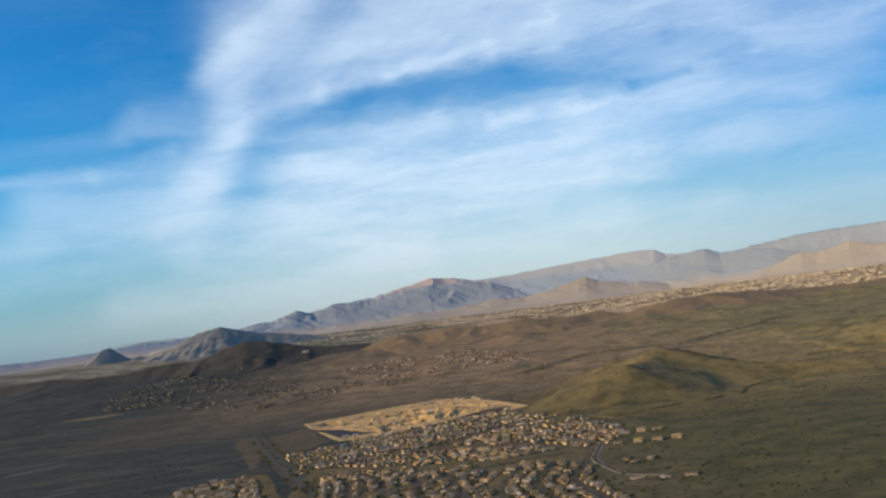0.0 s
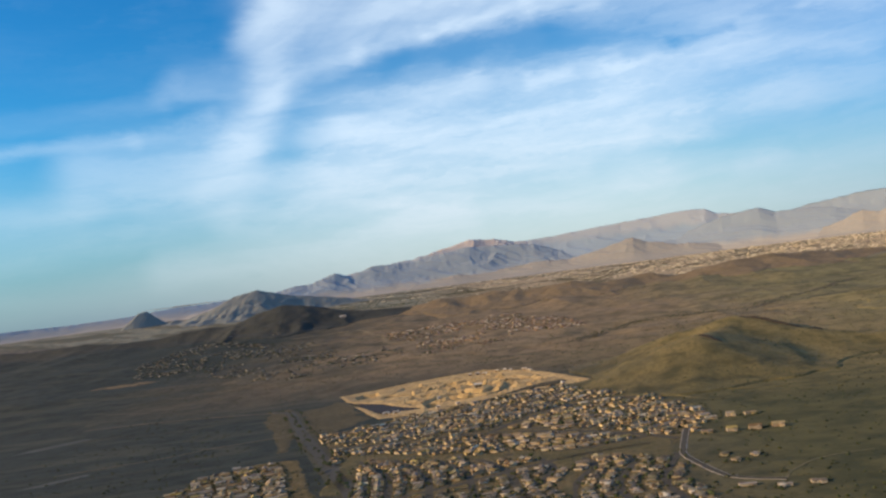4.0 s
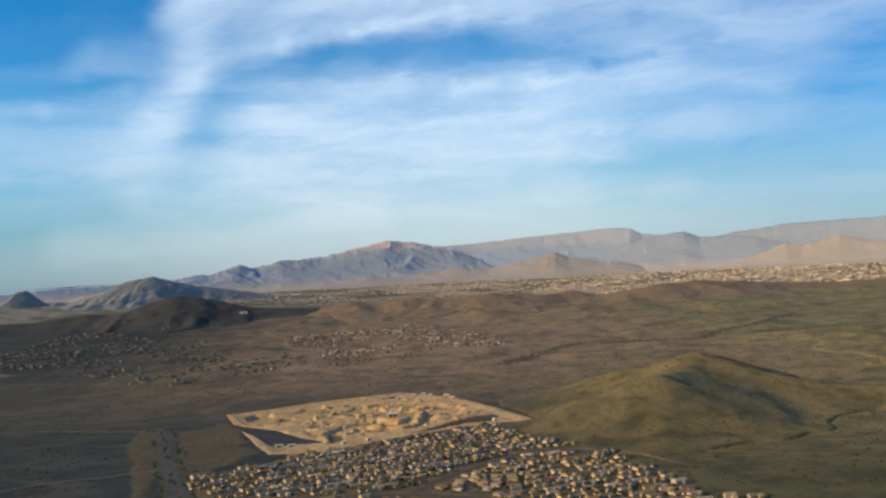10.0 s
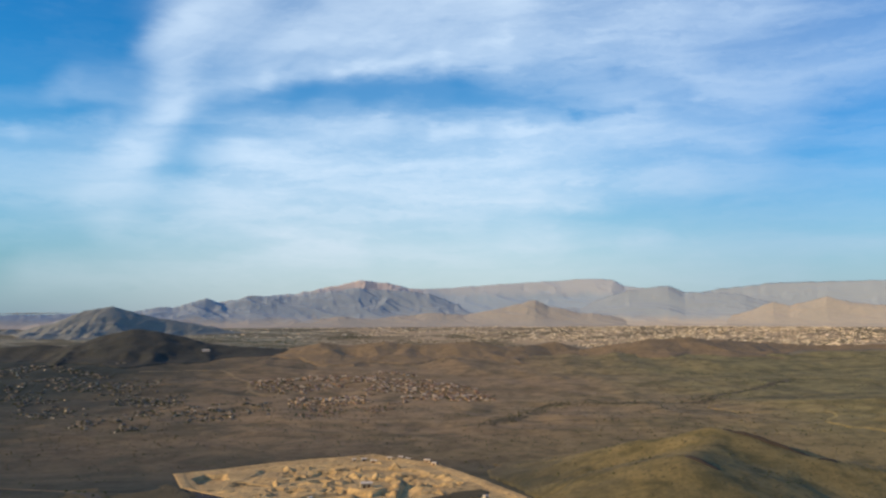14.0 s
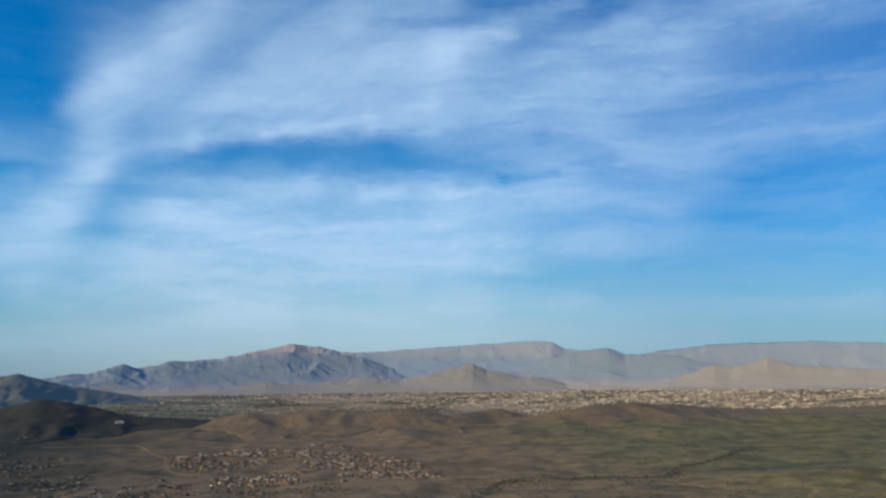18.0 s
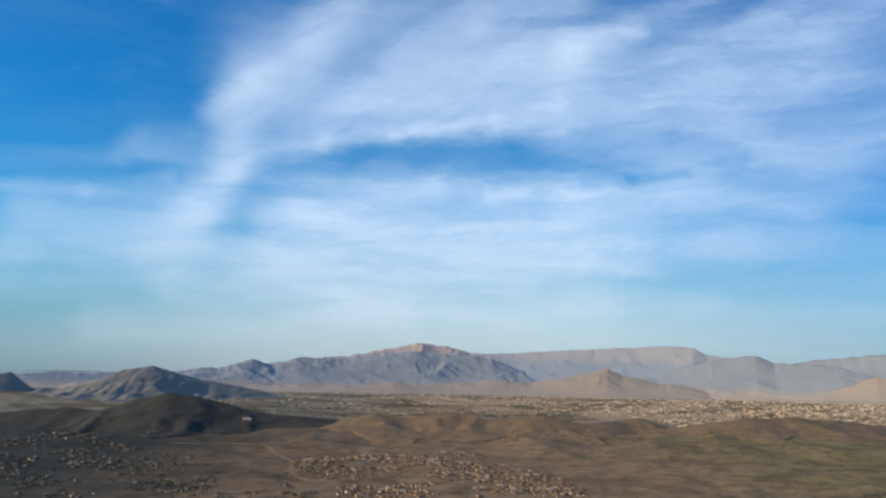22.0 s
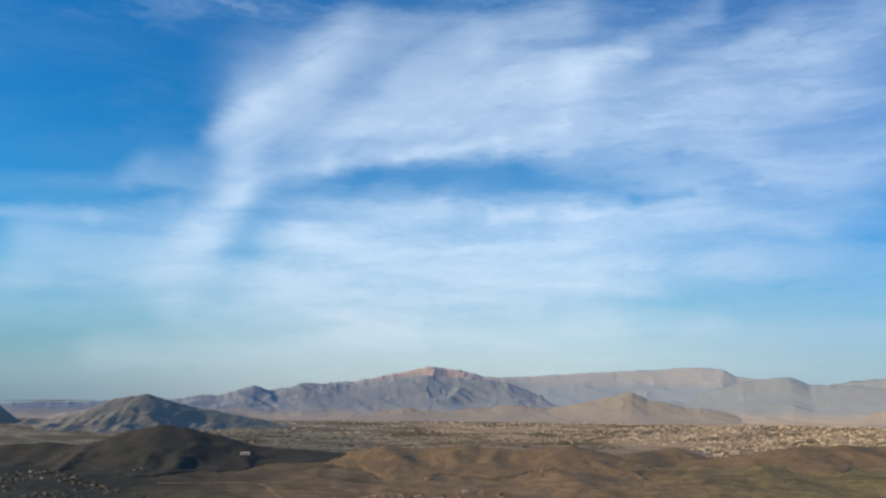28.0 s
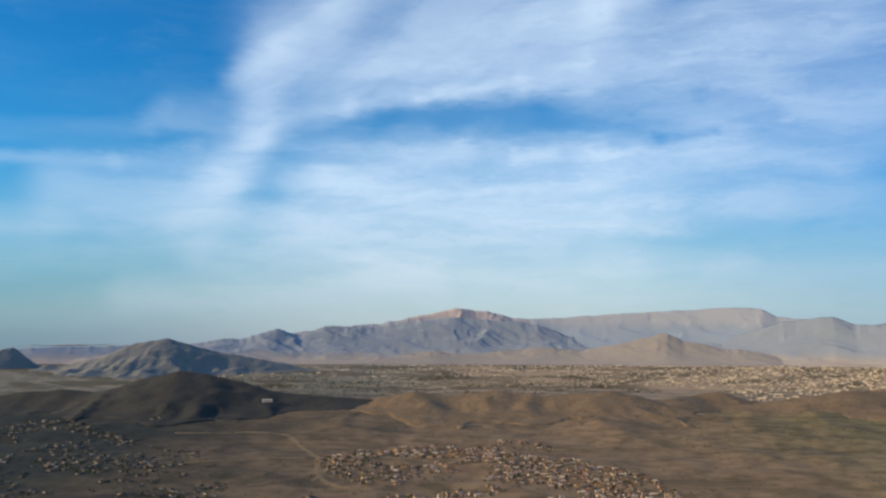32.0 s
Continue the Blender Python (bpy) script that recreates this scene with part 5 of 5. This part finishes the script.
# ---- trees of the near estate ----
def tree(seed, label):
    r = random.Random(seed)
    root = tagged(new("tree"), label, "tree", "street trees")
    bm = bmesh.new()
    rings = []
    for k in range(5):
        z, rad = k * 0.5 - 0.3, 0.17 - 0.022 * k
        rings.append([bm.verts.new((rad * math.cos(i * 1.257) + 0.06 * k * math.sin(seed), rad * math.sin(i * 1.257) + 0.04 * k, z)) for i in range(5)])
    for a, b in zip(rings, rings[1:]):
        for i in range(5):
            bm.faces.new((a[i], a[(i + 1) % 5], b[(i + 1) % 5], b[i]))
    me = bpy.data.meshes.new("trunk")
    bm.to_mesh(me)
    bm.free()
    me.materials.append(BARK)
    part("trunk", me, root)
    puffs = []
    for _ in range(26):
        t_, rr = r.uniform(0, 6.28), 1.5 * r.random() ** 0.5
        s = r.uniform(0.45, 0.85)
        puffs.append((rr * math.cos(t_), rr * math.sin(t_), 1.5 + 1.9 * r.random() * (1 - rr / 2.6), r.uniform(0, 6.28), s, s, s * 0.8))
    part("crown", many("crown", CLUMP_V, CLUMP_F, puffs, [CROWN], None, 1.0), root, "ragged dark green crown")
    return root


TREES = [tree(1, "small dark green street tree beside the houses"), tree(2, "round mesquite tree beside the houses"), tree(3, "open palo verde tree beside the road")]
tree_places = []
for p, run in along(MAIN, 6.0):
    tree_places.append((p.x + rng.choice([0, 0, 9.5, -9.5]) + rng.uniform(-1, 1), p.y + rng.uniform(-3, 3)))
while len(tree_places) < 170:
    x, y, a = rng.choice(lots)
    tree_places.append((x + rng.uniform(-9, 9), y + rng.uniform(-9, 9)))
tree_places = [p for p in tree_places if min((p[0] - a) ** 2 + (p[1] - b) ** 2 for a, b in taken) > 26]
tree_z = land(np.array([p[0] for p in tree_places]), np.array([p[1] for p in tree_places]))
for k, (x, y) in enumerate(tree_places):
    where = pose(x * SIZE, y * SIZE, float(tree_z[k]) * SIZE + 0.1, 0, 0, rng.uniform(0, 360)) @ Matrix.Scale(rng.uniform(0.75, 1.35), 4)
    if k < 3:
        TREES[k].matrix_basis = where
    else:
        copy_thing(TREES[k % 3], where)


# ---- rock bands on the hill crest, standing in for its shaded back face ----
def outcrop(label, line, height, width, seed):
    X, Y, Z, _ = strip(line, width, 0.0, 3.0, 6)
    side = np.linspace(-1, 1, X.shape[1])[None, :]
    rough = fbm(X / 6 + seed, Y / 6, 4)
    Z = land(X, Y) - 0.8 + height * (1 - side ** 2) * (0.5 + rough) * np.sin(np.linspace(0.25, 2.9, X.shape[0]))[:, None]
    return tagged(new("rock_outcrop", grid_mesh("rock_outcrop", X, Y, Z, SHADE_ROCK)), label, "rock", "hill outcrops")


# near-black colour carries the shade of the crest's steep back face
SHADE_ROCK = plain("shaded_crest_rock", (0.030, 0.026, 0.022), (0.050, 0.042, 0.034), 0.25, 0.9, 0, False, 1.0)
outcrop("jagged rock band along the hill crest, painted dark as its shaded side", [(186, 1046), (199, 1034), (216, 1021), (236, 1005)], 3.6, 5, 1.0)
outcrop("rock band on the lower hilltop, painted dark as its shaded side", [(126, 950), (134, 942), (146, 931)], 2.6, 5, 2.0)
outcrop("short rock band on the hill shoulder, painted dark as its shaded side", [(241, 1003), (254, 998)], 2.4, 5, 3.0)

# ---- spoil heaps and scrub in the quarry ----
def heap(seed, label):
    n = 14
    X, Y = np.meshgrid(np.linspace(-1.15, 1.15, n), np.linspace(-1.15, 1.15, n))
    lump = fbm(X * 1.7 + seed, Y * 1.7 - seed, 3)
    Z = np.clip(1.05 - np.hypot(X, Y) + 0.35 * (lump - 0.5), -0.25, 1)
    ob = tagged(new("spoil_heap", grid_mesh("spoil_heap", X * 5, Y * 5, Z * 3.4, SAND)), label, "heap", "quarry spoil heaps")
    return ob


HEAPS = [heap(1.3, "cone of tan spoil dumped in the quarry"), heap(4.1, "broad tan sand heap in the quarry"), heap(7.7, "lumpy brown spoil heap in the quarry")]
heap_places = []
while len(heap_places) < 22:
    x, y = rng.uniform(-205, 5), rng.uniform(955, 1165)
    if inside(x, y, QUARRY) > 16 and inside(x, y, SCRUB_STRIP) < 4 and math.hypot(x + 86, y - 1042) > 22 and not (x < -140 and y < 1045):
        heap_places.append((x, y))
heap_z = quarry_height(np.array([p[0] for p in heap_places]), np.array([p[1] for p in heap_places]))
for k, (x, y) in enumerate(heap_places):
    where = pose(x * SIZE, y * SIZE, float(heap_z[k]) * SIZE - 0.4, 0, 0, rng.uniform(0, 360)) @ Matrix.Diagonal((rng.uniform(0.5, 1.3), rng.uniform(0.5, 1.0), rng.uniform(0.6, 1.2), 1))
    if k < 3:
        HEAPS[k].matrix_basis = where
    else:
        copy_thing(HEAPS[k % 3], where)
SCRUB = desert_material("strip_scrub", (0.105, 0.085, 0.048), (0.085, 0.07, 0.04), (0.045, 0.042, 0.025), (0.065, 0.056, 0.033), 0.4, 0.12, 0.02)
SX, SY = np.meshgrid(np.arange(-96, 28, 2.0), np.arange(940, 1054, 2.0))
inset = inside_distance(SX, SY, SCRUB_STRIP) + 6 * (fbm(SX / 12, SY / 12, 3) - 0.5)
tagged(new("scrub_strip", grid_mesh("scrub_strip", SX, SY, quarry_height(SX, SY) + np.where(inset > 0, 0.6, -3.0), SCRUB)), "dark scrub strip left standing beside the haul road", "scrub", kind="structure")

# ---- quarry plant and single buildings ----
def shed(name, label, category, x, y, z, turn, w, d, h, wall, roofmat, doors=1, group=""):
    root = tagged(new(name), label, category, group)
    part("wall", mesh("wall", *box_data(w, d, h + 1, 0, 0, -1), wall), root)
    part("roof", mesh("roof", *hip_data(w, d, h, 0.14 * min(w, d), 0.3, gable=True), roofmat), root, "white sheet metal roof")
    for k in range(doors):
        part("door", mesh("door", *box_data(w * 0.5 / doors, 0.08, h * 0.7, (k + 0.5 - doors / 2) * w * 0.8 / doors, -d / 2 - 0.03, 0), DOORWOOD), root)
    root.matrix_basis = pose(x * SIZE, y * SIZE, z * SIZE, 0, 0, turn)
    return root


shed("quarry_plant", "white-roofed tan quarry plant on a raised pad", "building", -87, 1043, quarry_at(-87, 1043), 8, 13, 8.5, 4.8, STUCCO, WHITE, 2)
for x, y, turn, w_ in [(-168, 938, 12, 11), (-158, 935, 8, 9), (-118, 934, 20, 6), (-100, 942, 25, 6), (0, 1003, 40, 6), (-127, 1023, 30, 5)]:
    shed("trailer", "white site trailer at the quarry edge", "trailer", x, y, quarry_at(x, y), turn, w_ * 0.9, 3.2, 2.8, WHITE, WHITE, 1, "quarry trailers")
for x, y, turn, w_ in [(-105, 1176, 10, 6), (-96, 1178, 14, 8), (-87, 1170, -6, 10), (-73, 1179, -10, 8), (-63, 1185, -15, 7), (-56, 1182, -20, 7), (-39, 1163, -28, 11), (-31, 1166, -25, 8), (-33, 1150, -30, 8)]:
    shed("shed", "pale metal shed on the quarry rim", "shed", x, y, quarry_at(x, y), turn, w_ * 0.85, 4.6, 3.0, STUCCO, WHITE, 1, "quarry sheds")
shed("barn", "long white building at the foot of the dark hill", "building", -470, 2203, land_at(-470, 2203), 5, 22, 9, 5, WHITE, WHITE, 3)
